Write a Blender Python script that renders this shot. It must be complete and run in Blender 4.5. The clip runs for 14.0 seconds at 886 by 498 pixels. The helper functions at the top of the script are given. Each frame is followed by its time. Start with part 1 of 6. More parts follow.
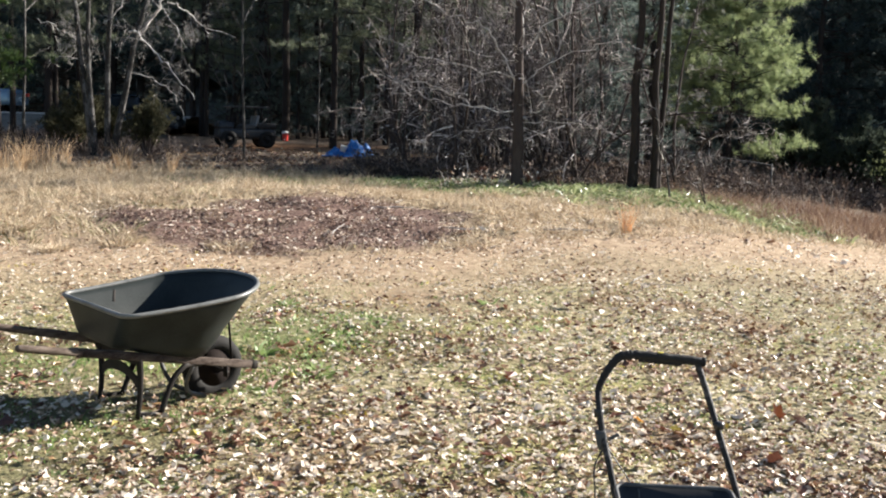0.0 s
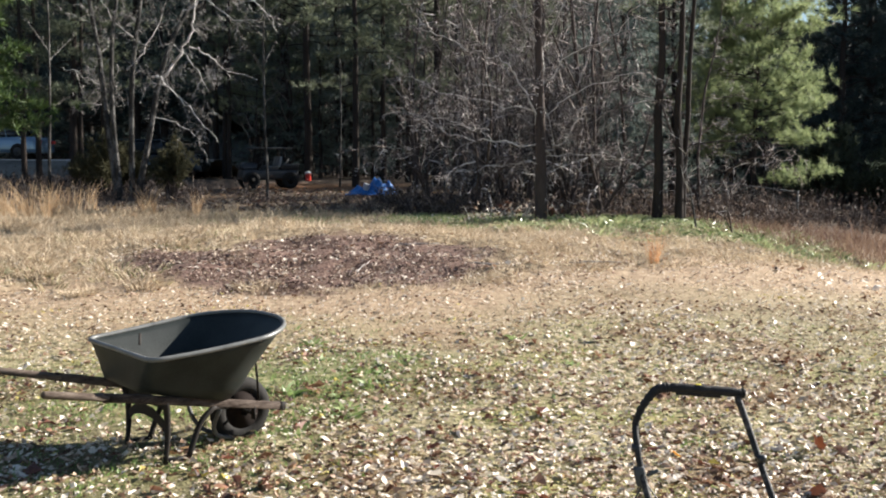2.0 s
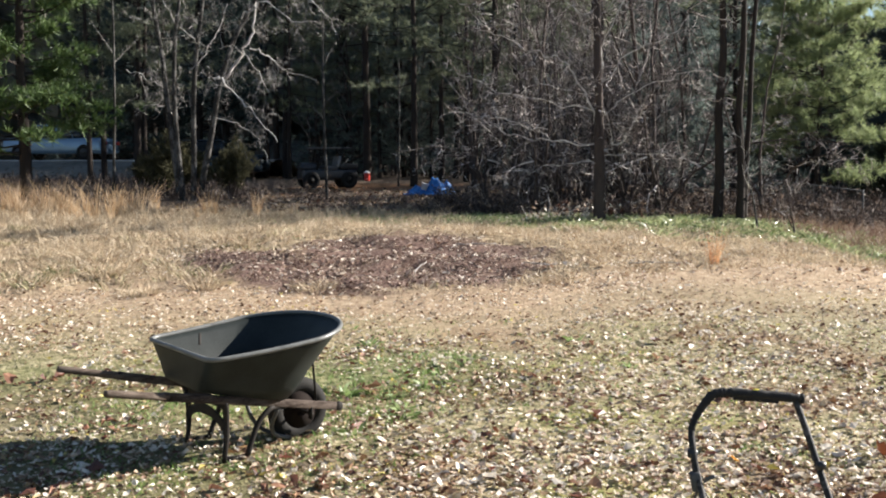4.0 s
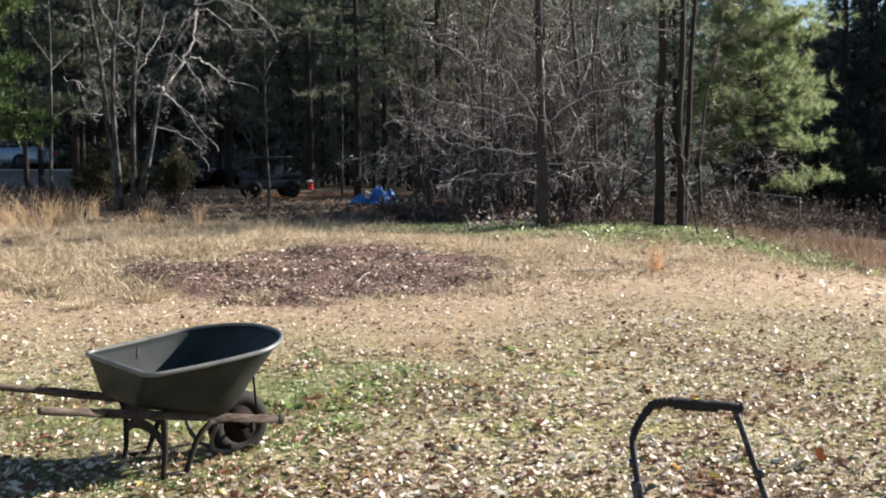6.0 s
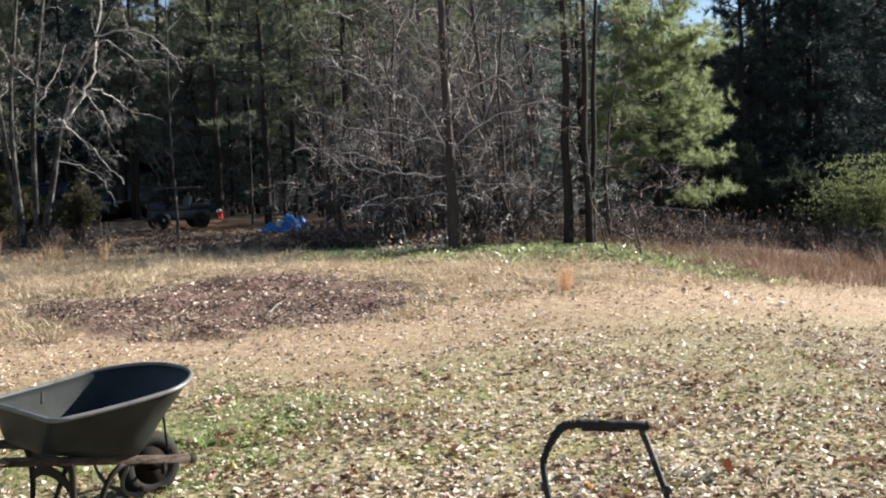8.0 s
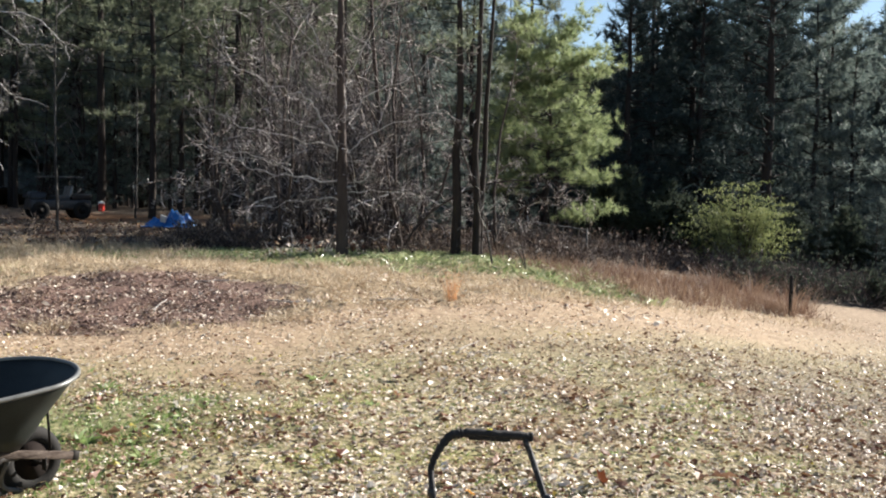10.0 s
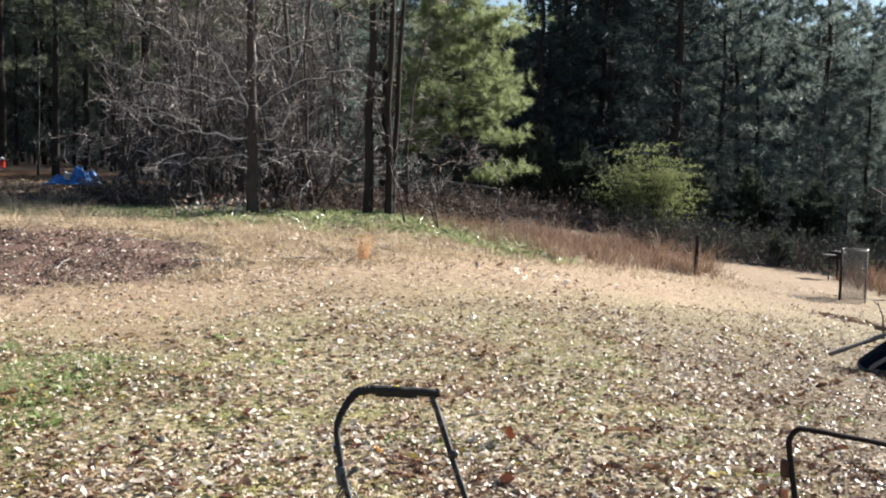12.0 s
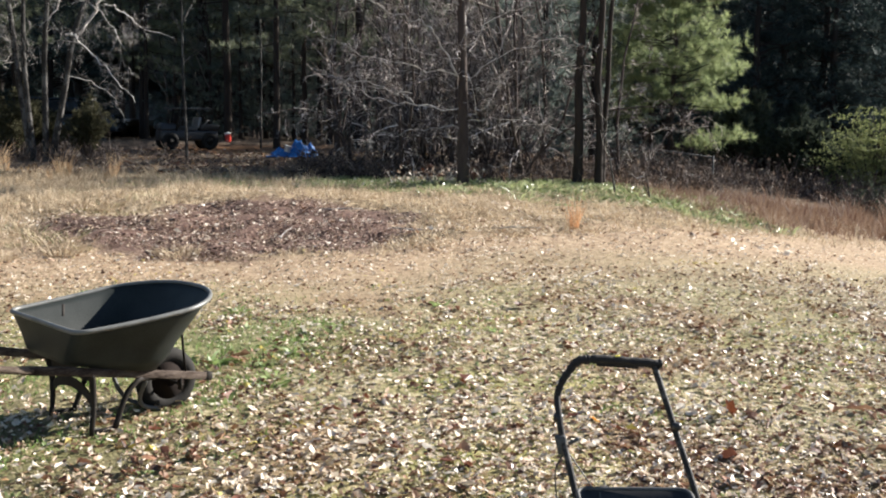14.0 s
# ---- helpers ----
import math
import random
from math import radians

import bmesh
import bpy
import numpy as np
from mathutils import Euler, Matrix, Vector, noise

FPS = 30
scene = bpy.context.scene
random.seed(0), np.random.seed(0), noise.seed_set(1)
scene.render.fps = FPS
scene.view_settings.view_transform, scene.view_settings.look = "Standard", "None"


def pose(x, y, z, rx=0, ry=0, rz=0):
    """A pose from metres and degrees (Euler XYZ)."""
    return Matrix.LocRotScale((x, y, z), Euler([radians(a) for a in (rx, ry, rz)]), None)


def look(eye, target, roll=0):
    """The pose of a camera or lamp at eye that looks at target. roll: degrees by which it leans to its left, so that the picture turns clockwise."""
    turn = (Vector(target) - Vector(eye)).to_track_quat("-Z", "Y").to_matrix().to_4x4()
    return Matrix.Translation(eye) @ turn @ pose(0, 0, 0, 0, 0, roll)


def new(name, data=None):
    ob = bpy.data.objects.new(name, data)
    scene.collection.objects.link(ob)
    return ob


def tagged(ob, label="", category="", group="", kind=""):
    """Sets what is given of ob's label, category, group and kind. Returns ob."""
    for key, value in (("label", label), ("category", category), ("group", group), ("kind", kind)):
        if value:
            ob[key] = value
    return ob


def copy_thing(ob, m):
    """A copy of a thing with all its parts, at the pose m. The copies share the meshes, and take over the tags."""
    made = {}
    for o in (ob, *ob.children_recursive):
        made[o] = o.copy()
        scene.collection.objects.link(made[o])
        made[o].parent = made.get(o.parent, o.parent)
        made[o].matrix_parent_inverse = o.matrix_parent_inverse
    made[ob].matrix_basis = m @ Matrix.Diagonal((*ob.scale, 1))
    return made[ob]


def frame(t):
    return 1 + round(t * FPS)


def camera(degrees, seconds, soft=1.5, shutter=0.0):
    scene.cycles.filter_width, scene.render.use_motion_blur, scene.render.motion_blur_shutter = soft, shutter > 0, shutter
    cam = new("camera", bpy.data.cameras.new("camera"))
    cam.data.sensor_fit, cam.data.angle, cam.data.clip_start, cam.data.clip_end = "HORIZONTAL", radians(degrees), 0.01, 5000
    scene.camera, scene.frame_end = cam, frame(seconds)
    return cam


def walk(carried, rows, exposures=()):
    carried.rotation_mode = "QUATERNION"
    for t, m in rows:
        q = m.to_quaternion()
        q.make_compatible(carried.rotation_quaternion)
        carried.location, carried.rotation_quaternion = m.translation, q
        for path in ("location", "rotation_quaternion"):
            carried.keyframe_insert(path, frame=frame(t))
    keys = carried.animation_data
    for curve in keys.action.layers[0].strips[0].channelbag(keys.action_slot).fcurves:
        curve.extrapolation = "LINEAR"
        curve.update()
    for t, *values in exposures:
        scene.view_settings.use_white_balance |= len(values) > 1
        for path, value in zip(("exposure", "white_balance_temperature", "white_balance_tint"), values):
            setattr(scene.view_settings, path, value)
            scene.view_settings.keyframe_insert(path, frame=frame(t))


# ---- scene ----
cam = camera(44.6, 14.0, soft=2.0)
PATH = [
    (0, (0.13, -0.722, 1.484), (0.0231, 1.2617, 1.2545), 1.6),
    (0.5, (0.151, -0.689, 1.474), (0.0802, 1.3, 1.2787), 0.94),
    (1, (0.151, -0.679, 1.482), (0.0912, 1.3145, 1.3299), -0.51),
    (1.5, (0.14, -0.671, 1.47), (0.045, 1.3199, 1.3032), 0.35),
    (2, (0.111, -0.647, 1.47), (-0.0421, 1.3401, 1.3066), 0.04),
    (2.2, (0.105, -0.635, 1.472), (-0.0778, 1.3503, 1.3077), -0.64),
    (4.3, (0.128, -0.654, 1.493), (-0.1379, 1.3217, 1.3287), -0.16),
    (4.5, (0.123, -0.634, 1.499), (-0.1296, 1.3468, 1.3802), -0.56),
    (5, (0.136, -0.615, 1.502), (-0.0015, 1.3726, 1.3308), -1.09),
    (5.5, (0.129, -0.623, 1.496), (-0.0399, 1.3641, 1.3396), -0.08),
    (6, (0.138, -0.625, 1.497), (-0.0209, 1.3628, 1.3465), -0.28),
    (6.5, (0.151, -0.637, 1.492), (-0.0147, 1.351, 1.3421), -0.65),
    (7, (0.203, -0.618, 1.465), (0.0034, 1.3586, 1.2309), -2.49),
    (7.5, (0.25, -0.601, 1.509), (0.2298, 1.3823, 1.2553), -0.91),
    (7.7, (0.21, -0.619, 1.52), (0.184, 1.3763, 1.3855), -1.94),
    (9.8, (0.114, -0.756, 1.563), (0.3082, 1.2331, 1.4902), 1.03),
    (10, (0.11, -0.78, 1.562), (0.3229, 1.206, 1.459), 1.05),
    (10.5, (0.166, -0.744, 1.539), (0.6091, 1.2003, 1.3824), 1.07),
    (11, (0.144, -0.744, 1.559), (0.4518, 1.2222, 1.3612), 1.19),
    (11.5, (0.13, -0.765, 1.565), (0.3736, 1.2104, 1.3685), 1.2),
    (12, (0.141, -0.751, 1.546), (0.5124, 1.2061, 1.3723), 1.52),
    (12.5, (0.135, -0.758, 1.554), (0.4367, 1.2115, 1.3827), 1.98),
    (13, (0.135, -0.753, 1.541), (0.3408, 1.2287, 1.3624), -0.55),
    (13.5, (0.106, -0.737, 1.529), (0.1904, 1.247, 1.2944), -0.58),
    (14, (0.089, -0.723, 1.535), (0.0824, 1.2629, 1.2996), 0.54),
]
walk(cam, [(t, look(e, g, r)) for t, e, g, r in PATH],
     [(0, 1.56), (0.7, 1.46), (14, 1.46)])

# ---- world, sun ----
SUN_AZ, SUN_EL = (0.891, 0.454), radians(26)
world = bpy.data.worlds.new("sky")
scene.world = world
world.use_nodes = True
wn = world.node_tree
sky = wn.nodes.new("ShaderNodeTexSky")
sky.sky_type, sky.sun_disc = "NISHITA", False
sky.sun_elevation = SUN_EL
sky.altitude, sky.air_density, sky.dust_density = 1200, 1.0, 0.2
sky.sun_rotation = math.atan2(SUN_AZ[0], SUN_AZ[1])
wn.links.new(sky.outputs[0], wn.nodes["Background"].inputs[0])
wn.nodes["Background"].inputs[1].default_value = 0.05
sun_data = bpy.data.lights.new("sun", "SUN")
sun_data.energy, sun_data.angle, sun_data.color = 5.0, radians(0.55), (1.0, 0.95, 0.88)
sun = new("sun", sun_data)
ch = math.cos(SUN_EL)
sun.matrix_world = look((SUN_AZ[0] * ch * 60, SUN_AZ[1] * ch * 60, math.sin(SUN_EL) * 60), (0, 0, 0))


# ---- materials ----
def mat(name, stops, scale=8.0, rough=0.7, bump=0.2, fine=60.0, metal=0.0, random_by="", spread=0.3,
        translucent=0.0, detail=6.0, stretch=(1, 1, 1), bump_dist=0.01, spec=0.5, coords="Object"):
    """A procedural surface: a ramp over two scales of noise, varied per piece, with fine relief."""
    m = bpy.data.materials.new(name)
    m.use_nodes = True
    nt = m.node_tree
    n, l = nt.nodes, nt.links
    bsdf = n["Principled BSDF"]
    tc = n.new("ShaderNodeTexCoord")
    mp = n.new("ShaderNodeMapping")
    mp.inputs["Scale"].default_value = stretch
    l.new(tc.outputs[coords], mp.inputs[0])
    big = n.new("ShaderNodeTexNoise")
    big.inputs["Scale"].default_value, big.inputs["Detail"].default_value = scale, detail
    small = n.new("ShaderNodeTexNoise")
    small.inputs["Scale"].default_value, small.inputs["Detail"].default_value = fine, 4.0
    l.new(mp.outputs[0], big.inputs["Vector"])
    l.new(mp.outputs[0], small.inputs["Vector"])
    mix = n.new("ShaderNodeMath")
    mix.operation = "MULTIPLY_ADD"
    l.new(small.outputs[0], mix.inputs[0])
    mix.inputs[1].default_value = 0.5
    half = n.new("ShaderNodeMath")
    half.operation = "MULTIPLY"
    l.new(big.outputs[0], half.inputs[0])
    half.inputs[1].default_value = 0.9
    l.new(half.outputs[0], mix.inputs[2])
    value = mix.outputs[0]
    if random_by:
        if random_by == "island":
            rnd = n.new("ShaderNodeNewGeometry").outputs["Random Per Island"]
        else:
            rnd = n.new("ShaderNodeObjectInfo").outputs["Random"]
        k = n.new("ShaderNodeMath")
        k.operation = "MULTIPLY_ADD"
        l.new(rnd, k.inputs[0])
        k.inputs[1].default_value = spread * 2
        sub = n.new("ShaderNodeMath")
        sub.operation = "SUBTRACT"
        l.new(value, sub.inputs[0])
        sub.inputs[1].default_value = spread
        l.new(sub.outputs[0], k.inputs[2])
        value = k.outputs[0]
    ramp = n.new("ShaderNodeValToRGB")
    e = ramp.color_ramp.elements
    while len(e) < len(stops):
        e.new(0.5)
    for i, (p, c) in enumerate(stops):
        e[i].position, e[i].color = p, (*c, 1)
    l.new(value, ramp.inputs[0])
    l.new(ramp.outputs[0], bsdf.inputs["Base Color"])
    bsdf.inputs["Roughness"].default_value = rough
    bsdf.inputs["Metallic"].default_value = metal
    bsdf.inputs["Specular IOR Level"].default_value = spec
    if bump:
        b = n.new("ShaderNodeBump")
        b.inputs["Strength"].default_value, b.inputs["Distance"].default_value = bump, bump_dist
        l.new(mix.outputs[0], b.inputs["Height"])
        l.new(b.outputs[0], bsdf.inputs["Normal"])
    if translucent:
        t = n.new("ShaderNodeBsdfTranslucent")
        l.new(ramp.outputs[0], t.inputs[0])
        ms = n.new("ShaderNodeMixShader")
        ms.inputs[0].default_value = translucent
        l.new(bsdf.outputs[0], ms.inputs[1])
        l.new(t.outputs[0], ms.inputs[2])
        l.new(ms.outputs[0], n["Material Output"].inputs[0])
    return m


M_BARK = mat("tree_bark", [(0.3, (0.026, 0.020, 0.018)), (0.7, (0.075, 0.059, 0.053))], 3, 0.95, 0.8, 25, stretch=(1, 1, 0.25), bump_dist=0.02, spec=0.2)
# stem bark darkened for shade; its pale end stands for sunlit edges
M_GREYBARK = mat("grey_bark", [(0.35, (0.018, 0.016, 0.015)), (0.58, (0.038, 0.035, 0.032)), (0.7, (0.0495, 0.04565, 0.04235)), (0.8, (0.1375, 0.1293, 0.121))], 6, 0.9, 0.5, 30, stretch=(1, 1, 0.5), spec=0.2)
M_TWIG = mat("twig_bark", [(0.15, (0.03872, 0.0271, 0.02517)), (0.55, (0.08232, 0.06098, 0.05614)), (0.8, (0.1452, 0.1142, 0.1045)), (0.93, (0.682, 0.627, 0.583))], 4, 0.85, 0, 20, random_by="island", spread=0.3)
M_BRUSH = mat("dead_brush_stem", [(0.3, (0.022, 0.015, 0.013)), (0.7, (0.065, 0.045, 0.038)), (0.95, (0.26, 0.21, 0.18))], 4, 0.85, 0, 20, random_by="island", spread=0.28)
M_PALETWIG = mat("pale_twig_bark", [(0.3, (0.075, 0.064, 0.058)), (0.6, (0.18, 0.16, 0.146)), (0.85, (0.5, 0.47, 0.435))], 4, 0.8, 0, 20, random_by="island", spread=0.28)
M_PINEBARK = mat("dark_pine_bark", [(0.3, (0.013, 0.010, 0.009)), (0.7, (0.038, 0.030, 0.026))], 3, 0.95, 0.8, 25, stretch=(1, 1, 0.25), bump_dist=0.02, spec=0.2)
M_STEMTWIG = mat("dark_stem_twig_bark", [(0.25, (0.03, 0.026, 0.024)), (0.6, (0.078, 0.069, 0.063)), (0.92, (0.34, 0.32, 0.3))], 4, 0.8, 0, 20, random_by="island", spread=0.3)
# limb bark paled so that limbs read as sunlit against dark trunks
M_PALELIMB = mat("sun_paled_limb", [(0.3, (0.18, 0.162, 0.15)), (0.5, (0.348, 0.3216, 0.3)), (0.75, (0.624, 0.588, 0.552))], 9, 0.85, 0.3, 40, stretch=(1, 1, 0.6), spec=0.2)
M_SAPTWIG = mat("shaded_sapling_twig", [(0.2, (0.052, 0.0403, 0.0364)), (0.6, (0.1235, 0.1001, 0.0897)), (0.95, (0.442, 0.39, 0.3575))], 4, 0.85, 0, 20, random_by="island", spread=0.3)
M_NEEDLE = mat("pine_needles", [(0.2, (0.05382, 0.06728, 0.04485)), (0.5, (0.1046, 0.1241, 0.08073)), (0.8, (0.2018, 0.2242, 0.142))], 2, 0.6, 0, 10, random_by="island", spread=0.2, translucent=0.48)
# needle tones: dark for shaded pines, light and grey carry sunlight in their colour
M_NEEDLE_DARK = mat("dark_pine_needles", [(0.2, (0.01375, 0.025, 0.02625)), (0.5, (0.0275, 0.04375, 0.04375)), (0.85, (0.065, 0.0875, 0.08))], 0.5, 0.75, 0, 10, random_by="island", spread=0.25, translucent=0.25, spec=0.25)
M_NEEDLE_LIGHT = mat("sunlit_tone_pine_needles", [(0.2, (0.07093, 0.1041, 0.05486)), (0.5, (0.1561, 0.2034, 0.09932)), (0.8, (0.3121, 0.3547, 0.1749))], 1.2, 0.5, 0, 8, random_by="island", spread=0.25, translucent=0.6)
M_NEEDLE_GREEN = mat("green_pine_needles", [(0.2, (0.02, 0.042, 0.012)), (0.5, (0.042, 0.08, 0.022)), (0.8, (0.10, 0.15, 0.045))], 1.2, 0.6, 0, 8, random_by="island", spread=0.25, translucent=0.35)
M_ORANGE_SEDGE = mat("orange_broomsedge", [(0.15, (0.32, 0.13, 0.05)), (0.5, (0.5, 0.24, 0.10)), (0.85, (0.62, 0.38, 0.2))], 1.5, 0.65, 0, 8, random_by="island", spread=0.3, translucent=0.35)
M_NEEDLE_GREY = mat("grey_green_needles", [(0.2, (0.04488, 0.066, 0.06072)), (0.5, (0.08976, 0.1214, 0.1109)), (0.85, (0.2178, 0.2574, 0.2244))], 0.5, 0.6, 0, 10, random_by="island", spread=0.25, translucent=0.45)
M_CEDAR = mat("cedar_foliage", [(0.2, (0.0225, 0.033, 0.0255)), (0.8, (0.069, 0.084, 0.06))], 3, 0.95, 0, 12, random_by="island", spread=0.2, translucent=0.3, spec=0.1)
M_CEDAR_OLIVE = mat("olive_cedar_foliage", [(0.2, (0.035, 0.036, 0.02)), (0.8, (0.105, 0.10, 0.06))], 3, 0.95, 0, 12, random_by="island", spread=0.2, translucent=0.3, spec=0.1)
M_SHRUB = mat("shrub_leaves", [(0.2, (0.072, 0.096, 0.0384)), (0.5, (0.15, 0.18, 0.072)), (0.85, (0.27, 0.294, 0.126))], 2, 0.5, 0, 10, random_by="island", spread=0.35, translucent=0.5)
M_BRUSHLEAF = mat("dead_brush_leaves", [(0.25, (0.02, 0.014, 0.011)), (0.7, (0.065, 0.044, 0.033)), (0.97, (0.2, 0.15, 0.12))], 2, 0.7, 0, 10, random_by="island", spread=0.4, translucent=0.3)
M_STRAW = mat("dry_grass", [(0.15, (0.185, 0.128, 0.078)), (0.5, (0.375, 0.28, 0.18)), (0.85, (0.61, 0.5, 0.355))], 1.5, 0.65, 0, 8, random_by="island", spread=0.38, translucent=0.3)
M_SEDGE = mat("golden_broomsedge", [(0.15, (0.24, 0.135, 0.065)), (0.5, (0.41, 0.265, 0.14)), (0.85, (0.6, 0.45, 0.29))], 1.5, 0.65, 0, 8, random_by="island", spread=0.3, translucent=0.4)
M_REDSEDGE = mat("russet_broomsedge", [(0.15, (0.06375, 0.0289, 0.01955)), (0.5, (0.1318, 0.068, 0.04505)), (0.85, (0.2805, 0.1913, 0.1318))], 1.5, 0.65, 0, 8, random_by="island", spread=0.35, translucent=0.3)
M_GRASS = mat("lawn_grass", [(0.05, (0.07, 0.11, 0.03)), (0.4, (0.19, 0.195, 0.085)), (0.7, (0.36, 0.30, 0.17)), (0.95, (0.54, 0.46, 0.30))], 1.1, 0.6, 0, 6, random_by="island", spread=0.4, translucent=0.3)
M_GREENGRASS = mat("green_weeds", [(0.15, (0.07, 0.13, 0.03)), (0.5, (0.155, 0.25, 0.065)), (0.85, (0.29, 0.38, 0.14))], 2, 0.5, 0, 6, random_by="island", spread=0.3, translucent=0.4)
M_IVY = mat("ground_cover_leaves", [(0.15, (0.06, 0.09, 0.03)), (0.5, (0.16, 0.21, 0.075)), (0.85, (0.42, 0.45, 0.24))], 2, 0.35, 0, 6, random_by="island", spread=0.35, translucent=0.3)
LEAF_STOPS = [(0.0, (0.085, 0.046, 0.03)), (0.16, (0.2, 0.105, 0.065)), (0.4, (0.4, 0.268, 0.182)), (0.62, (0.62, 0.485, 0.36)), (0.88, (0.86, 0.77, 0.65))]
M_LEAF = mat("fallen_leaf", LEAF_STOPS, 3, 0.52, 0.2, 40, random_by="island", spread=0.7, translucent=0.22, spec=0.28)
M_LEAF_ONE = mat("fallen_leaf_single", LEAF_STOPS, 3, 0.42, 0.2, 40, random_by="object", spread=0.62, translucent=0.15)
M_LEAF_BROWN = mat("brown_fallen_leaf", [(0.0, (0.05, 0.028, 0.02)), (0.3, (0.14, 0.062, 0.036)), (0.6, (0.25, 0.13, 0.07)), (0.8, (0.34, 0.23, 0.10)), (1.0, (0.5, 0.41, 0.3))], 3, 0.42, 0.2, 40, random_by="island", spread=0.6, translucent=0.15)
M_LEAF_RUSSET = mat("curled_russet_leaf", [(0.0, (0.035, 0.016, 0.012)), (0.3, (0.10, 0.038, 0.024)), (0.6, (0.21, 0.085, 0.05)), (0.9, (0.36, 0.21, 0.13))], 4, 0.5, 0.2, 40, random_by="island", spread=0.5, translucent=0.2)
M_LEAF_YELLOW = mat("yellow_fallen_leaf", [(0.1, (0.3, 0.22, 0.05)), (0.5, (0.5, 0.4, 0.09)), (0.9, (0.68, 0.58, 0.2))], 3, 0.5, 0.2, 40, random_by="island", spread=0.5, translucent=0.25)
M_ROSETTE = mat("pale_green_weed", [(0.15, (0.08, 0.14, 0.035)), (0.5, (0.19, 0.27, 0.085)), (0.85, (0.36, 0.43, 0.2))], 2, 0.5, 0, 6, random_by="island", spread=0.3, translucent=0.35)
M_LEAF_RED = mat("russet_oak_leaf", [(0.2, (0.05525, 0.0169, 0.0091)), (0.8, (0.13, 0.039, 0.0169))], 8, 0.5, 0.3, 60, translucent=0.3)
M_LEAF_ORANGE = mat("orange_leaf", [(0.2, (0.5, 0.17, 0.02)), (0.8, (0.7, 0.33, 0.05))], 8, 0.5, 0.3, 60, translucent=0.3)
M_CHIP = mat("wood_chip", [(0.1, (0.08, 0.042, 0.032)), (0.5, (0.19, 0.112, 0.085)), (0.75, (0.32, 0.21, 0.16)), (1.0, (0.46, 0.36, 0.28))], 3, 0.7, 0, 20, random_by="island", spread=0.5)
M_TRAY = mat("grey_green_poly", [(0.3, (0.009775, 0.01317, 0.01207)), (0.55, (0.01403, 0.01768, 0.01632)), (0.8, (0.0272, 0.03145, 0.02975))], 5, 0.5, 0.08, 120, bump_dist=0.003, spec=0.22)
M_RIM = mat("scuffed_poly_rim", [(0.3, (0.0648, 0.06624, 0.0612)), (0.8, (0.1728, 0.1728, 0.162))], 9, 0.4, 0.1, 90)
M_WOOD = mat("weathered_wood", [(0.25, (0.028, 0.018, 0.013)), (0.55, (0.065, 0.046, 0.035)), (0.8, (0.16, 0.125, 0.10))], 9, 0.8, 0.4, 70, stretch=(0.3, 4, 4), bump_dist=0.004, spec=0.15)
M_BOARD = mat("brown_board", [(0.25, (0.07, 0.04, 0.024)), (0.8, (0.2, 0.13, 0.08))], 8, 0.8, 0.4, 60, stretch=(0.3, 4, 4))
M_DARKWOOD = mat("grey_weathered_wood", [(0.25, (0.045, 0.034, 0.026)), (0.8, (0.2, 0.165, 0.135))], 8, 0.8, 0.4, 60, stretch=(0.3, 4, 4))
M_STEEL = mat("dark_painted_steel", [(0.3, (0.008, 0.007, 0.0065)), (0.7, (0.022, 0.018, 0.015))], 12, 0.7, 0.15, 80, spec=0.2)
# rail wood: its shaded side is put into the dark base colour
M_RAIL = mat("shade_toned_rail_wood", [(0.25, (0.010, 0.006, 0.005)), (0.55, (0.026, 0.017, 0.013)), (0.8, (0.10, 0.078, 0.064))], 9, 0.85, 0.4, 70, stretch=(0.3, 4, 4), bump_dist=0.004, spec=0.12)
M_RUST = mat("rusty_steel", [(0.3, (0.0054, 0.0036, 0.003)), (0.75, (0.0132, 0.0078, 0.006))], 14, 0.9, 0.3, 90, spec=0.2)
M_TUBE = mat("black_enamel_tube", [(0.3, (0.013, 0.012, 0.011)), (0.7, (0.035, 0.032, 0.03)), (0.85, (0.11, 0.10, 0.095))], 14, 0.55, 0.15, 80, spec=0.2)
M_DULLTUBE = mat("dull_brown_black_tube", [(0.3, (0.010, 0.008, 0.007)), (0.8, (0.03, 0.024, 0.021))], 14, 0.85, 0.2, 80, spec=0.08)
M_FOAM = mat("black_foam_grip", [(0.3, (0.010, 0.009, 0.009)), (0.8, (0.028, 0.025, 0.024))], 18, 0.9, 0.5, 120)
M_RUBBER = mat("worn_rubber", [(0.3, (0.007, 0.0065, 0.006)), (0.8, (0.02, 0.018, 0.016))], 12, 0.85, 0.3, 90, spec=0.3)
M_PLASTIC = mat("black_plastic", [(0.3, (0.012, 0.012, 0.013)), (0.8, (0.03, 0.03, 0.032))], 10, 0.4, 0.1, 100)
M_GREYPL = mat("grey_plastic", [(0.3, (0.045, 0.044, 0.043)), (0.8, (0.11, 0.108, 0.105))], 10, 0.6, 0.1, 90, spec=0.3)
M_REDPL = mat("red_plastic", [(0.3, (0.5, 0.03, 0.025)), (0.8, (0.68, 0.06, 0.04))], 6, 0.4, 0.05, 60)
M_REDDARK = mat("faded_dark_red_plastic", [(0.3, (0.03, 0.0072, 0.0066)), (0.8, (0.066, 0.018, 0.015))], 6, 0.6, 0.05, 60)
M_WHITEPL = mat("white_plastic", [(0.3, (0.68, 0.68, 0.66)), (0.8, (0.82, 0.82, 0.8))], 6, 0.4, 0.05, 60)
